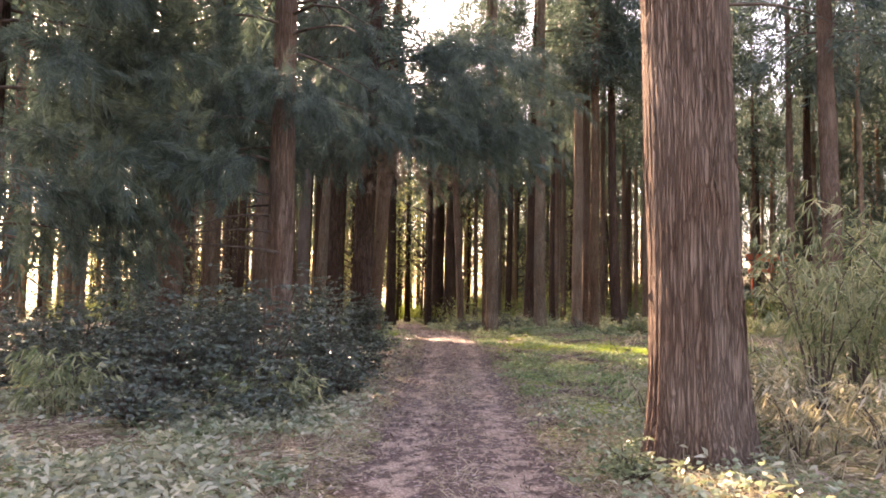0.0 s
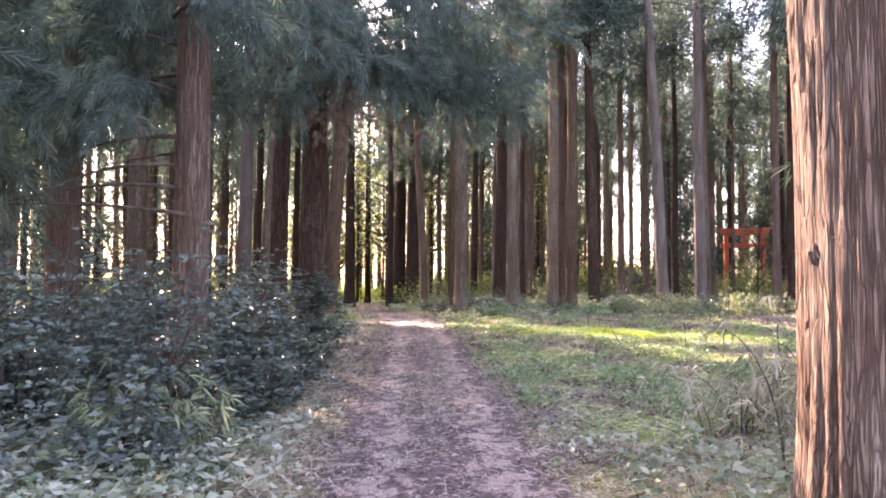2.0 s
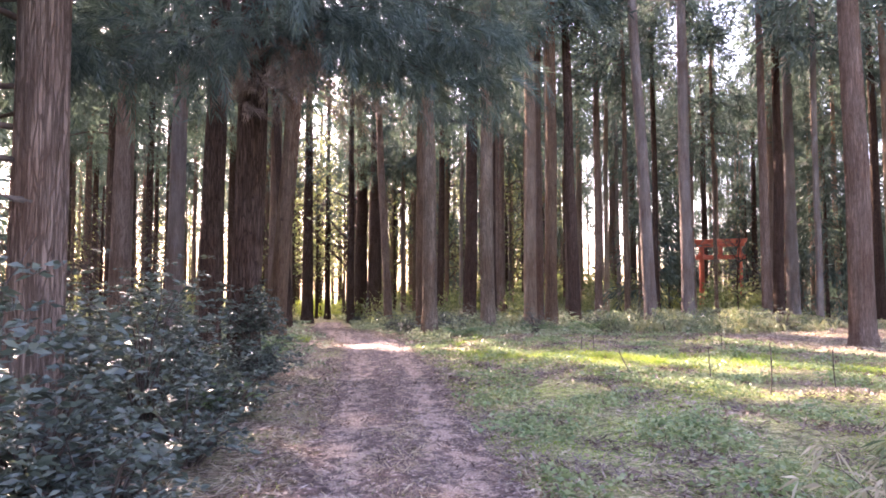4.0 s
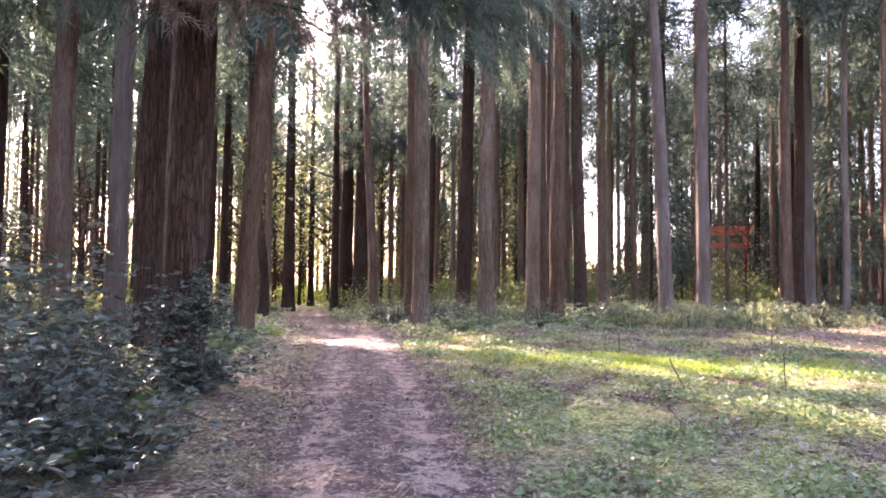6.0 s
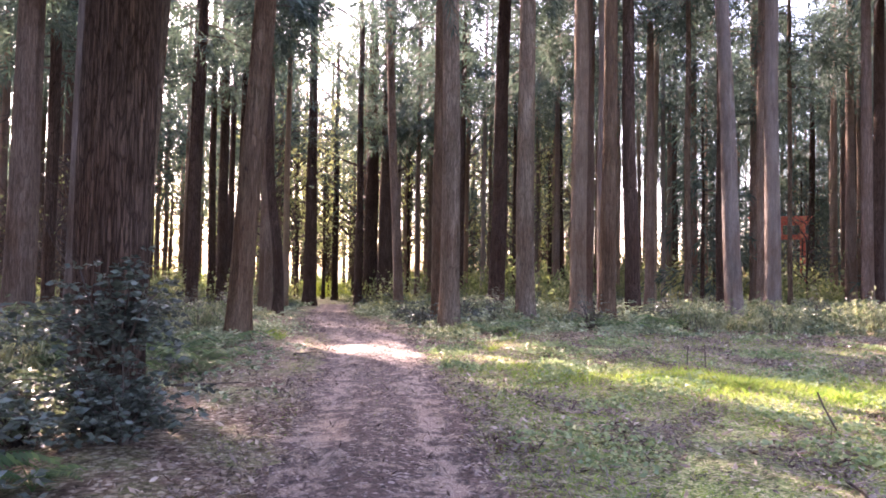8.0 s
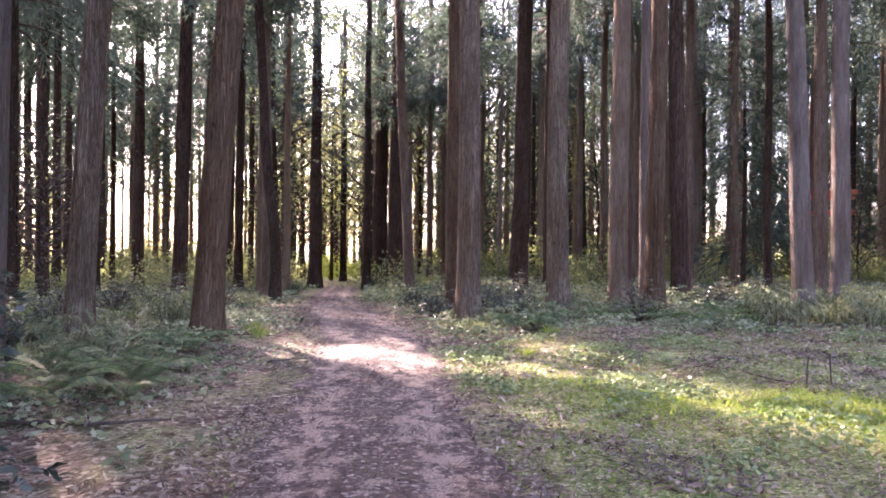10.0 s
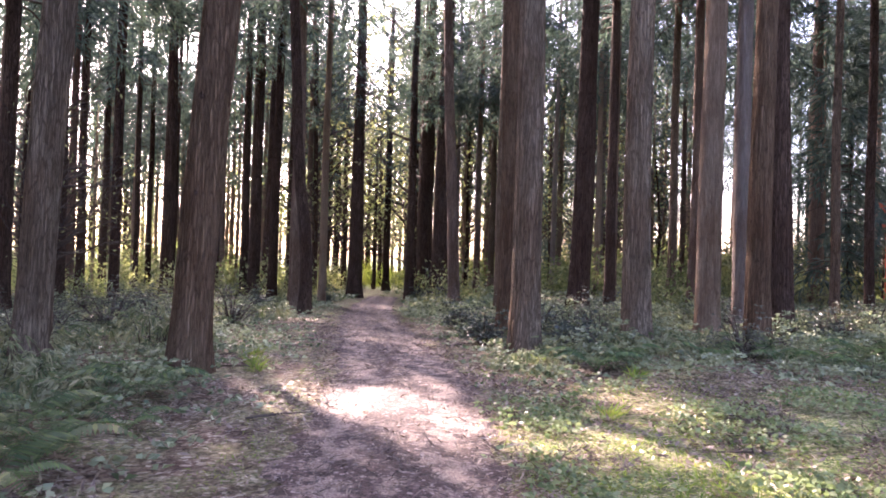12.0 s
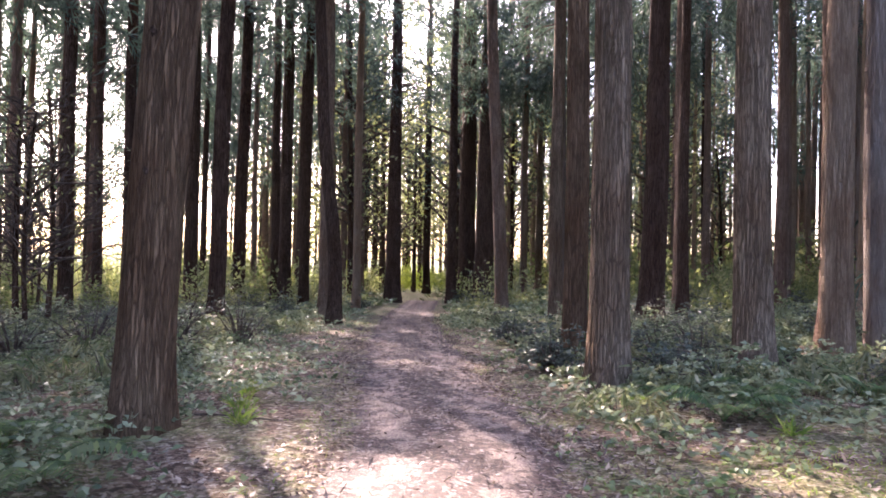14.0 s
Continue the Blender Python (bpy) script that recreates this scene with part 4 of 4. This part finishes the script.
def cane_clump(seed, canes, high, spread, arch, leaf_len, leaf_wide, tufts, name, label, mat=BAMBOO):
    """Bamboo: arching canes with tufts of lance-shaped leaves."""
    r = np.random.default_rng(seed)
    root = new(name)
    wood, at, ways = [], [], []
    for k in range(canes):
        a = r.random() * 6.283
        d = np.array([math.cos(a), math.sin(a), 0])
        foot_at = d * spread * r.random() + np.array([0, 0, -0.05])
        h, out = high * r.uniform(0.6, 1.1), arch * r.uniform(0.5, 1.2)
        s = np.linspace(0, 1, 7)[:, None]
        c = foot_at + d * out * s ** 2 + np.array([0, 0, h]) * (s - 0.28 * s ** 3)
        wood.append(tube(c, 0.008 * (1.2 - s[:, 0]) * (0.6 + high / 3), 4))
        q = r.uniform(0.3, 1.0, tufts)[:, None]
        at.append(foot_at + d * out * q ** 2 + np.array([0, 0, h]) * (q - 0.28 * q ** 3) + r.normal(0, 0.07 + 0.05 * high, (tufts, 3)))
        ways.append(d + r.normal(0, 0.7, (tufts, 3)))
    at, ways = np.concatenate(at), np.concatenate(ways)
    n = 5
    base = np.repeat(at, n, 0)
    way = np.repeat(unit(ways), n, 0) + r.normal(0, 0.5, (len(base), 3)) + np.array([0, 0, -0.15])
    tagged(part("canework", mesh_np("canework", *joined(wood)), TWIG, root), kind="stuff")
    tagged(part("foliage", mesh_np("foliage", *blades(base, way, leaf_len * r.uniform(0.6, 1.2, len(base)), leaf_wide * r.uniform(0.7, 1.2, len(base)), fold=0.2, droop=0.5, swell=0.35)), mat, root), kind="stuff")
    tagged(root, label, "bamboo", "bamboo clumps")
    return root


tall = Planter([cane_clump(41, 13, 4.3, 0.5, 1.3, 0.19, 0.022, 36, "bamboo_clump", "tall arching bamboo with yellow-green drooping leaves"),
                cane_clump(42, 12, 3.7, 0.5, 1.2, 0.18, 0.021, 36, "bamboo_clump", "tall arching bamboo with yellow-green drooping leaves")], 4)
for x, y in ((4.6, 8.6), (5.6, 9.6), (5.4, 7.6), (6.6, 9.0), (6.8, 11.0), (8.0, 10.2)):
    tall.put(x, y)
dwarf = Planter([cane_clump(51, 16, 1.1, 0.35, 0.45, 0.16, 0.024, 14, "dwarf_bamboo", "dwarf bamboo with long pale-edged leaves"),
                 cane_clump(52, 14, 0.8, 0.4, 0.4, 0.15, 0.022, 13, "dwarf_bamboo", "low dwarf bamboo with drooping narrow leaves")], 5)
faded = Planter([cane_clump(55, 14, 1.4, 0.4, 0.5, 0.16, 0.018, 13, "dwarf_bamboo", "faded dwarf bamboo with dry straw-coloured leaves", STRAW),
                 cane_clump(56, 12, 0.9, 0.4, 0.45, 0.15, 0.018, 12, "dwarf_bamboo", "low faded dwarf bamboo with dry drooping leaves", STRAW)], 10)
for n, (x, y) in enumerate(((3.0, 9.4), (3.7, 10.0), (4.4, 9.2), (3.3, 8.4), (2.75, 7.6), (4.9, 10.6), (5.8, 11.2), (3.6, 7.4), (4.6, 6.8), (6.6, 10.2), (5.6, 8.4), (3.6, 5.7), (4.3, 5.4), (5.2, 6.0), (6.0, 6.8), (3.1, 6.2))):
    (dwarf if n % 4 == 1 else faded).put(x, y)
for x, y in ((-2.1, 8.9), (-4.6, 8.9), (9.5, 27.5), (11, 27.8), (8.2, 28.4), (12.6, 28.2), (14, 29), (10.4, 29.6), (13.2, 30), (-4.4, 21.6), (-5.6, 22.0), (-6.4, 24.4), (-5.8, 25.6), (-7.4, 24.0), (-6.9, 22.6), (-4.2, 25.6), (-8.4, 23.2), (-6.2, 27.2), (-7.8, 28.4), (-4.0, 29.4)):
    dwarf.put(x, y)


# bamboo grass in the band under the trunks, and loose brush
sasa = Planter([cane_clump(53, 15, 0.55, 0.5, 0.3, 0.19, 0.034, 9, "bamboo_grass", "knee-high bamboo grass with broad pale-edged leaves"),
                cane_clump(54, 12, 0.42, 0.45, 0.28, 0.17, 0.032, 9, "bamboo_grass", "low bamboo grass with grey-green drooping leaves")], 7)
sr = np.random.default_rng(66)
for n in range(90):
    y = sr.uniform(27.6, 37)
    x = sr.uniform(1.6, 19)
    if x - path_x(y) > 1.7 + 0.25 * sr.random() and y > 27.4 + (0.9 if x < 7 else 0) and min((x - a) ** 2 + (y - b) ** 2 for a, b in NEAR) > 0.3:
        sasa.put(x, y)
for n in range(46):
    y = sr.uniform(22, 40)
    x = sr.uniform(-11, -3.4)
    if min((x - a) ** 2 + (y - b) ** 2 for a, b in NEAR) > 0.3:
        sasa.put(x, y)
brush = Planter([shrub_kind(71, 0.8, 0.95, 170, DUSTY, 0.08, 0.026, "grey twiggy brush with dusty narrow leaves", 6),
                 shrub_kind(72, 0.7, 0.75, 150, DUSTY, 0.075, 0.03, "low tangled grey-green brush on the litter", 6),
                 shrub_kind(73, 0.75, 0.5, 170, HERB, 0.085, 0.045, "low leafy green bush among the litter", 6)], 9)
for n in range(44):
    y = sr.uniform(22.5, 42)
    x = -4.0 - sr.random() ** 1.2 * (4 + 0.4 * (y - 20))
    if min((x - a) ** 2 + (y - b) ** 2 for a, b in NEAR) > 0.45 and not (x > -4.6 and y < 30):
        brush.put(x, y, None if sr.random() < 0.7 else 2)
for n in range(26):
    y = sr.uniform(28.4, 36)
    x = sr.uniform(2.6, 15)
    if min((x - a) ** 2 + (y - b) ** 2 for a, b in NEAR) > 0.5:
        brush.put(x, y, 2 if sr.random() < 0.6 else 1)


def fern_kind(seed, fronds, length):
    r = np.random.default_rng(seed)
    root = new("fern")
    for k in range(fronds):
        a = k * 6.283 / fronds + r.normal(0, 0.2)
        d = np.array([math.cos(a), math.sin(a), 0])
        n = np.array([-d[1], d[0], 0])
        L = length * r.uniform(0.75, 1.15)
        s = np.linspace(0.0, 1, 22)[:, None]
        c = d * L * s * 0.9 + np.array([0, 0, L]) * (1.3 * s - 1.05 * s ** 2)
        w = (L * 0.24 * np.sin(np.clip(s * 3.0, 0, 3.14)) + 0.015)[:, 0]
        stalk = tube(c, 0.004 * (1.2 - s[:, 0]), 3)
        sides = [blades(c[3:], np.repeat((n * g + d * 0.35)[None], 19, 0) + np.array([0, 0, -0.12]), w[3:], 0.05 * L, side=np.repeat(d[None], 19, 0), fold=0.05, droop=0.15, swell=0.3) for g in (1, -1)]
        part("frond", mesh_np("frond", *joined([stalk] + sides)), FERN, root)
    tagged(root, "green fern with arching feathered fronds", "fern", "ferns on the forest floor")
    return root


ferns = Planter([fern_kind(61, 8, 0.58), fern_kind(62, 7, 0.48), fern_kind(63, 9, 0.72)], 6)
for x, y in ((-2.9, 26.5), (-3.3, 25.6), (-2.8, 24.6), (-3.7, 24.4), (-2.6, 23.6), (-3.4, 23.2), (-4.3, 23.4), (-2.9, 22.6), (-3.9, 22.4), (-3.2, 21.6), (-2.45, 16.6), (-1.75, 15.2), (-1.95, 16.9), (-2.1, 14.4),
             (-2.2, 22.3), (-3.5, 20.7), (-2.5, 25.3), (-3.0, 24.0), (-2.15, 24.2), (-3.9, 21.4), (-4.6, 22.2), (-4.4, 24.6), (-3.6, 26.0), (-2.3, 23.0), (-3.1, 22.2), (-5.4, 30.0), (-4.4, 33.0), (-5.2, 36.0), (2.6, 29.2), (3.5, 28.6), (4.9, 28.9), (5.9, 28.6), (2.9, 27.9), (7.4, 29.0), (6.8, 27.9)):
    ferns.put(x, y)


# ---- scattered ground cover ----
def spots(n, x0, x1, y0, y1, keep, seed):
    r = np.random.default_rng(seed)
    x, y = r.uniform(x0, x1, n), r.uniform(y0, y1, n)
    ok = r.random(n) < keep(x, y)
    x, y = x[ok], y[ok]
    return np.stack([x, y, rise(x, y)], -1)


def clump(x, y, f=1.0, s=0.0):
    """Patchiness from 0 to 1."""
    return np.clip(0.5 + 0.9 * np.sin(x * 1.3 * f + 1.7 * np.sin(y * 0.7 * f + s)) * np.sin(y * 1.1 * f + 1.3 * np.sin(x * 0.9 * f - s)), 0.04, 1)


def off_path(x, y, a=0.7, b=1.3):
    return step(np.abs(x - path_x(y)), a, b)


def stuff(name, chunk, material, label, category):
    tagged(new(name, mesh_np(name, *chunk)), label, category, kind="stuff").data.materials.append(material)


def standing(at, length, width, lean=0.5, droop=0.35):
    n = len(at)
    way = np.concatenate([rng.normal(0, lean, (n, 2)), np.ones((n, 1))], 1)
    return blades(at - np.array([0, 0, 0.01]), way, length * rng.uniform(0.4, 1.3, n), width * rng.uniform(0.6, 1.3, n), fold=0.2, droop=droop, swell=0.4)


def lying(at, length, width, tilt=0.18):
    n = len(at)
    phi = rng.random(n) * 6.283
    way = np.stack([np.cos(phi), np.sin(phi), rng.normal(0, tilt, n)], -1)
    side = unit(np.stack([-np.sin(phi), np.cos(phi), rng.normal(0, tilt * 2, n)], -1))
    return blades(at + np.array([0, 0, 0.012]) + rng.random((n, 1)) * np.array([0, 0, 0.02]), way, length * rng.uniform(0.5, 1.4, n), width * rng.uniform(0.6, 1.3, n), side=side, fold=0.2)


clearing = lambda x, y: off_path(x, y, 0.75, 1.3) * step(x - path_x(y), 0.3, 0.6) * step(11.5 - x, 0, 2) * step(28 - y, 0, 3) * step(y, 6, 9)
green = spots(190000, 0.8, 11.5, 6, 28, lambda x, y: clearing(x, y) * clump(x, y, 1.0, 0.4), 71)
lush = spots(90000, 2.2, 9.5, 17, 23.5, lambda x, y: (0.25 + 0.75 * step(x, 3.6, 4.6)) * (0.15 + 0.85 * clump(x, y, 1.6, 2.2)) * np.exp(-((y - (21.9 - 0.45 * (x - 2.5))) / 0.9) ** 2), 72)
mid = spots(70000, -0.7, 0.9, 1, 22, lambda x, y: np.exp(-((x - path_x(y) - 0.02) / 0.22) ** 2) * clump(x, y, 1.7, 2) * 0.8, 73)
rims = spots(60000, -3, 3, 1, 46, lambda x, y: np.exp(-((np.abs(x - path_x(y)) - 1.15) / 0.28) ** 2) * clump(x, y, 1.4, 5), 74)
stuff("grass", joined([standing(green, 0.08, 0.010, 0.8), standing(lush, 0.2, 0.012, 0.5), standing(mid, 0.075, 0.008, 0.9), standing(rims, 0.08, 0.008, 0.7)]), GRASS, "short green grass in uneven patches beside the footpath", "grass")

fore = lambda x, y: off_path(x, y, 0.85, 1.6) * step(11 - y, 0, 3) * clump(x, y, 1.2, 1)
straw = spots(150000, -7, 7, 2.5, 13, fore, 75)
straw3 = spots(45000, -1.6, 1.8, 1, 15, lambda x, y: (0.1 + np.exp(-((x - path_x(y)) / 0.3) ** 2) + 0.8 * np.exp(-((np.abs(x - path_x(y)) - 1.2) / 0.3) ** 2)) * clump(x, y, 2.2, 4.4), 86)
straw2 = spots(120000, 1, 22, 8, 34, lambda x, y: off_path(x, y, 0.9, 1.6) * clump(x, y, 0.8, 3) * 0.5, 76)
stuff("dry_grass", joined([standing(straw, 0.20, 0.010, 0.9), lying(straw2, 0.13, 0.007), lying(straw3, 0.12, 0.008, 0.5)]), DRY, "matted dry straw-coloured grass on the forest floor", "grass")

weeds = spots(22000, -8, 8, 2, 13, lambda x, y: fore(x, y) * 0.5, 77)
under = spots(70000, -10, 11, 20, 46, lambda x, y: off_path(x, y, 0.9, 2.0) * clump(x, y, 0.9, 2) * np.where(x > path_x(y), step(y, 25.5, 28), 0.25 + 0.75 * step(path_x(y) - x, 1.8, 3.6)), 78)
far_under = spots(22000, -26, 30, 42, 88, lambda x, y: off_path(x, y, 0.9, 2.0) * clump(x, y, 0.5, 2), 82)
clover = spots(30000, 1.0, 10.5, 6, 27, lambda x, y: clearing(x, y) * np.clip(clump(x, y, 1.5, 0.4) * 1.9 - 1.0, 0, 1), 87)
herbs = joined([rosette(far_under + np.array([0, 0, 0.12]), 3, 0.26, 0.13, 0.8), rosette(weeds + np.array([0, 0, 0.07]), 4, 0.075, 0.036, 0.4), rosette(under + (rng.random((len(under), 1)) * (0.04 + 0.2 * clump(under[:, 0], under[:, 1], 2.3, 5.0)[:, None]) + 0.03) * np.array([0, 0, 1.0]), 4, 0.10, 0.048, 0.5)])
pale = spots(30000, -7.5, 7.5, 2.5, 11.5, lambda x, y: fore(x, y) * np.where(x < 0, 1, 0.2), 83)
stuff("low_weeds", rosette(pale + (0.03 + rng.random((len(pale), 1)) * (0.06 + 0.16 * clump(pale[:, 0], pale[:, 1], 2.6, 1.0)[:, None])) * np.array([0, 0, 1.0]), 3, 0.11, 0.038, 0.6), WEED, "pale grey-green weeds and dry leaves covering the verge", "plants")
stuff("clover_patches", rosette(clover + rng.random((len(clover), 1)) * np.array([0, 0, 0.08]) + np.array([0, 0, 0.03]), 4, 0.065, 0.038, 0.35), CLOVER, "small fresh green leaves in patches on the clearing", "plants")
stuff("ground_cover", herbs, HERB, "low green leafy ground cover under the cedars", "plants")

on_path = spots(85000, -4, 3, 1, 50, lambda x, y: (np.abs(x - path_x(y)) < 1.2) * np.clip(clump(x, y, 3.1, 4) * 1.7 - 0.55, 0.02, 1) * np.where(y < 32, 1, 0.5), 79)
crumbs = spots(60000, -4, 3, 1, 46, lambda x, y: (np.abs(x - path_x(y)) < 1.25) * (0.25 + 0.75 * clump(x, y, 2.7, 6.0)), 88)
side = spots(170000, -9, 18, 2, 42, lambda x, y: off_path(x, y, 0.6, 1.0) * (1 - 0.8 * (x > 2.2) * np.exp(-((y - (21.9 - 0.45 * (x - 2.5))) / 0.9) ** 2)) * clump(x, y, 1.1, 7) * step(46 - y, 0, 20), 80)
heaps = spots(190000, 0.9, 11, 6, 28, lambda x, y: clearing(x, y) * np.clip(clump(x, y, 1.9, 3.3) * 1.6 - 0.9, 0, 1) * (1 - (x > 2.2) * np.exp(-((y - (21.9 - 0.45 * (x - 2.5))) / 0.9) ** 2)), 84)
needles = spots(60000, -4, 4, 1, 40, lambda x, y: np.exp(-((x - path_x(y)) / 1.4) ** 2) * clump(x, y, 1.6, 9), 81)
stuff("leaf_litter", joined([lying(crumbs, 0.055, 0.015, 0.5), lying(side, 0.08, 0.03, 0.5), lying(needles, 0.11, 0.005)]), LITTER, "brown fallen leaves, needles and twigs strewn over the ground", "leaf litter")

twigs = spots(90000, -4, 3, 1, 46, lambda x, y: (np.abs(x - path_x(y)) < 1.3) * np.clip(clump(x, y, 2.3, 1.1) * 1.5 - 0.5, 0, 1), 85)
stuff("needle_litter", joined([lying(heaps, 0.11, 0.016, 0.5), lying(twigs, 0.11, 0.012, 0.45), lying(on_path, 0.085, 0.016, 0.4)]), NEEDLE, "dark brown cedar needles and twigs in drifts on the ground", "leaf litter")


# ---- small things ----
def stake(x, y, high, lean, label):
    r = np.random.default_rng(int(x * 100))
    s = np.linspace(0, 1, 5)[:, None]
    c = np.array([lean[0], lean[1], high]) * s + r.normal(0, 0.008, (5, 3)) - np.array([0, 0, 0.05])
    ob = new("stake", mesh_np("stake", *tube(c, np.full(5, 0.009), 6), True))
    ob.data.materials.append(TWIG)
    ob.location = (x, y, float(rise(x, y)))
    tagged(ob, label, "stake", "stakes in the clearing")


for x, y, h, l in ((5.8, 15.8, 0.82, (0.02, 0)), (7.1, 16.2, 0.65, (-0.04, 0)), (6.0, 18.0, 0.6, (-0.03, 0)), (5.0, 22.3, 0.4, (0.03, 0)), (5.35, 22.4, 0.4, (-0.03, 0)), (4.6, 18.1, 0.45, (-0.2, 0.05)), (8.3, 22.0, 0.4, (0.04, 0))):
    stake(x, y, h, l, "thin bare brown stake standing in the grass")


def stick(x, y, length, angle, thick):
    r = np.random.default_rng(int(abs(x) * 1000 + y * 10))
    s = np.linspace(0, 1, 7)
    a = radians(angle)
    px, py = x + math.cos(a) * length * s, y + math.sin(a) * length * s + r.normal(0, 0.03, 7)
    c = np.stack([px, py, rise(px, py) + thick * 0.8 + 0.02], -1)
    ob = new("fallen_branch", mesh_np("fallen_branch", *tube(c, thick * (1.1 - 0.7 * s), 6), True))
    ob.data.materials.append(TWIG)
    tagged(ob, "dead grey-brown branch lying on the litter", "branch", "fallen branches")


r_ = np.random.default_rng(91)
stick(-2.9, 21.3, 1.5, -5, 0.025)
for k in range(46):
    y = r_.uniform(4, 40)
    x = path_x(y) + r_.choice([-1, 1]) * r_.uniform(1.0, 6.0)
    stick(float(x), y, r_.uniform(0.3, 1.3), r_.uniform(0, 360), r_.uniform(0.005, 0.014))


def bare_sapling(x, y, high, twigs, label):
    r = np.random.default_rng(int(y * 31))
    root = new("bare_sapling")
    root.location = (x, y, float(rise(x, y)))
    for k in range(twigs):
        a = r.random() * 6.283
        s = np.linspace(0, 1, 6)[:, None]
        c = np.array([math.cos(a) * 0.3, math.sin(a) * 0.3, high * r.uniform(0.6, 1.1)]) * s + r.normal(0, 0.025, (6, 3)) * s + np.array([0, 0, -0.03])
        part("twig", mesh_np("twig", *tube(c, 0.006 * (1.2 - s[:, 0]), 4), True), TWIG, root)
    tagged(root, label, "sapling")


bare_sapling(1.8, 29.25, 0.75, 9, "bare reddish twigs of a sapling against a cedar")
bare_sapling(6.2, 26.9, 0.45, 7, "bare thin twigs standing in the litter")


def grass_tuft(seed):
    r = np.random.default_rng(seed)
    way = np.concatenate([r.normal(0, 0.55, (60, 2)), np.ones((60, 1))], 1)
    ob = new("grass_tuft", mesh_np("grass_tuft", *blades(r.normal(0, 0.05, (60, 3)) * np.array([1, 1, 0]), way, 0.34 * r.uniform(0.5, 1.2, 60), 0.014, fold=0.2, droop=0.35, swell=0.4)))
    ob.data.materials.append(GRASS)
    tagged(ob, "tuft of bright yellow-green grass blades", "grass tuft", "grass tufts")
    return ob


tufts = Planter([grass_tuft(5), grass_tuft(6)], 8)
for x, y in ((-2.0, 28.0), (-2.2, 28.7), (-1.8, 27.4), (2.2, 28.9), (3.3, 27.3), (4.9, 20.4), (5.8, 19.8), (6.6, 19.4), (2.4, 25.0), (-3.4, 26.2), (5.0, 29.2)):
    tufts.put(x, y)
for z, az, ln, sag in ((4.4, -12, 2.4, 0.35), (4.0, 15, 1.9, 0.1), (4.7, -40, 1.8, 0.3)):
    bough((2.28, 6.37), z, az, ln, sag, SPRIG_NEAR, 0, 1, CEDAR, 0.018)


def burl(tree_at, angle, z, size, reach, mat):
    """A knot on a trunk."""
    bm = bmesh.new()
    bmesh.ops.create_icosphere(bm, subdivisions=3, radius=size)
    for v in bm.verts:
        v.co *= 1 + 0.35 * noise.noise(v.co * 14) + 0.2 * noise.noise(v.co * 33)
        v.co.z *= 1.4
    me = bpy.data.meshes.new("burl")
    bm.to_mesh(me)
    bm.free()
    ob = part("burl", me, mat, NEAR[tree_at])
    a = radians(angle)
    lean = {t[:2]: t[4] for t in TREES}[tree_at]
    ob.location = (math.cos(a) * reach + lean * z, math.sin(a) * reach, z)


burl((2.28, 6.37), 188, 1.4, 0.04, 0.385, BARK_RED)
burl((2.28, 6.37), 200, 3.9, 0.05, 0.38, BARK_RED)
burl(T_A, 262, 2.35, 0.04, 0.22, BARK_SHADED)
burl(T_A, 250, 3.6, 0.04, 0.21, BARK_SHADED)


def bark_strips(tree_at, radius, count, seed):
    """Loose strips of bark that hang from a trunk."""
    r = np.random.default_rng(seed)
    lean = {t[:2]: t[4] for t in TREES}[tree_at]
    for k in range(count):
        a, z, ln = radians(r.uniform(195, 345)), r.uniform(0.8, 6.0), r.uniform(0.25, 0.7)
        s = np.linspace(0, 1, 6)
        rad = radius * (1 - 0.02 * z) * 1.02 + 0.05 * (1 - s) ** 2 * r.uniform(0.3, 1.2)
        aa = a + 0.1 * np.sin(s * 3 + k)
        zz = z + ln * s
        c = np.stack([np.cos(aa) * rad + lean * zz, np.sin(aa) * rad, zz], -1)
        part("bark_strip", mesh_np("bark_strip", *tube(c, 0.013 * np.sin(0.35 + s * 2.5), 5), True), {t[:2]: t[3] for t in TREES}[tree_at], NEAR[tree_at])


bark_strips(T_C, 0.285, 22, 1)
bark_strips((2.13, 29.8), 0.26, 18, 2)
bark_strips((4.24, 30.78), 0.26, 14, 3)
bark_strips(T_A, 0.26, 8, 4)
bark_strips((2.28, 6.37), 0.43, 16, 5)
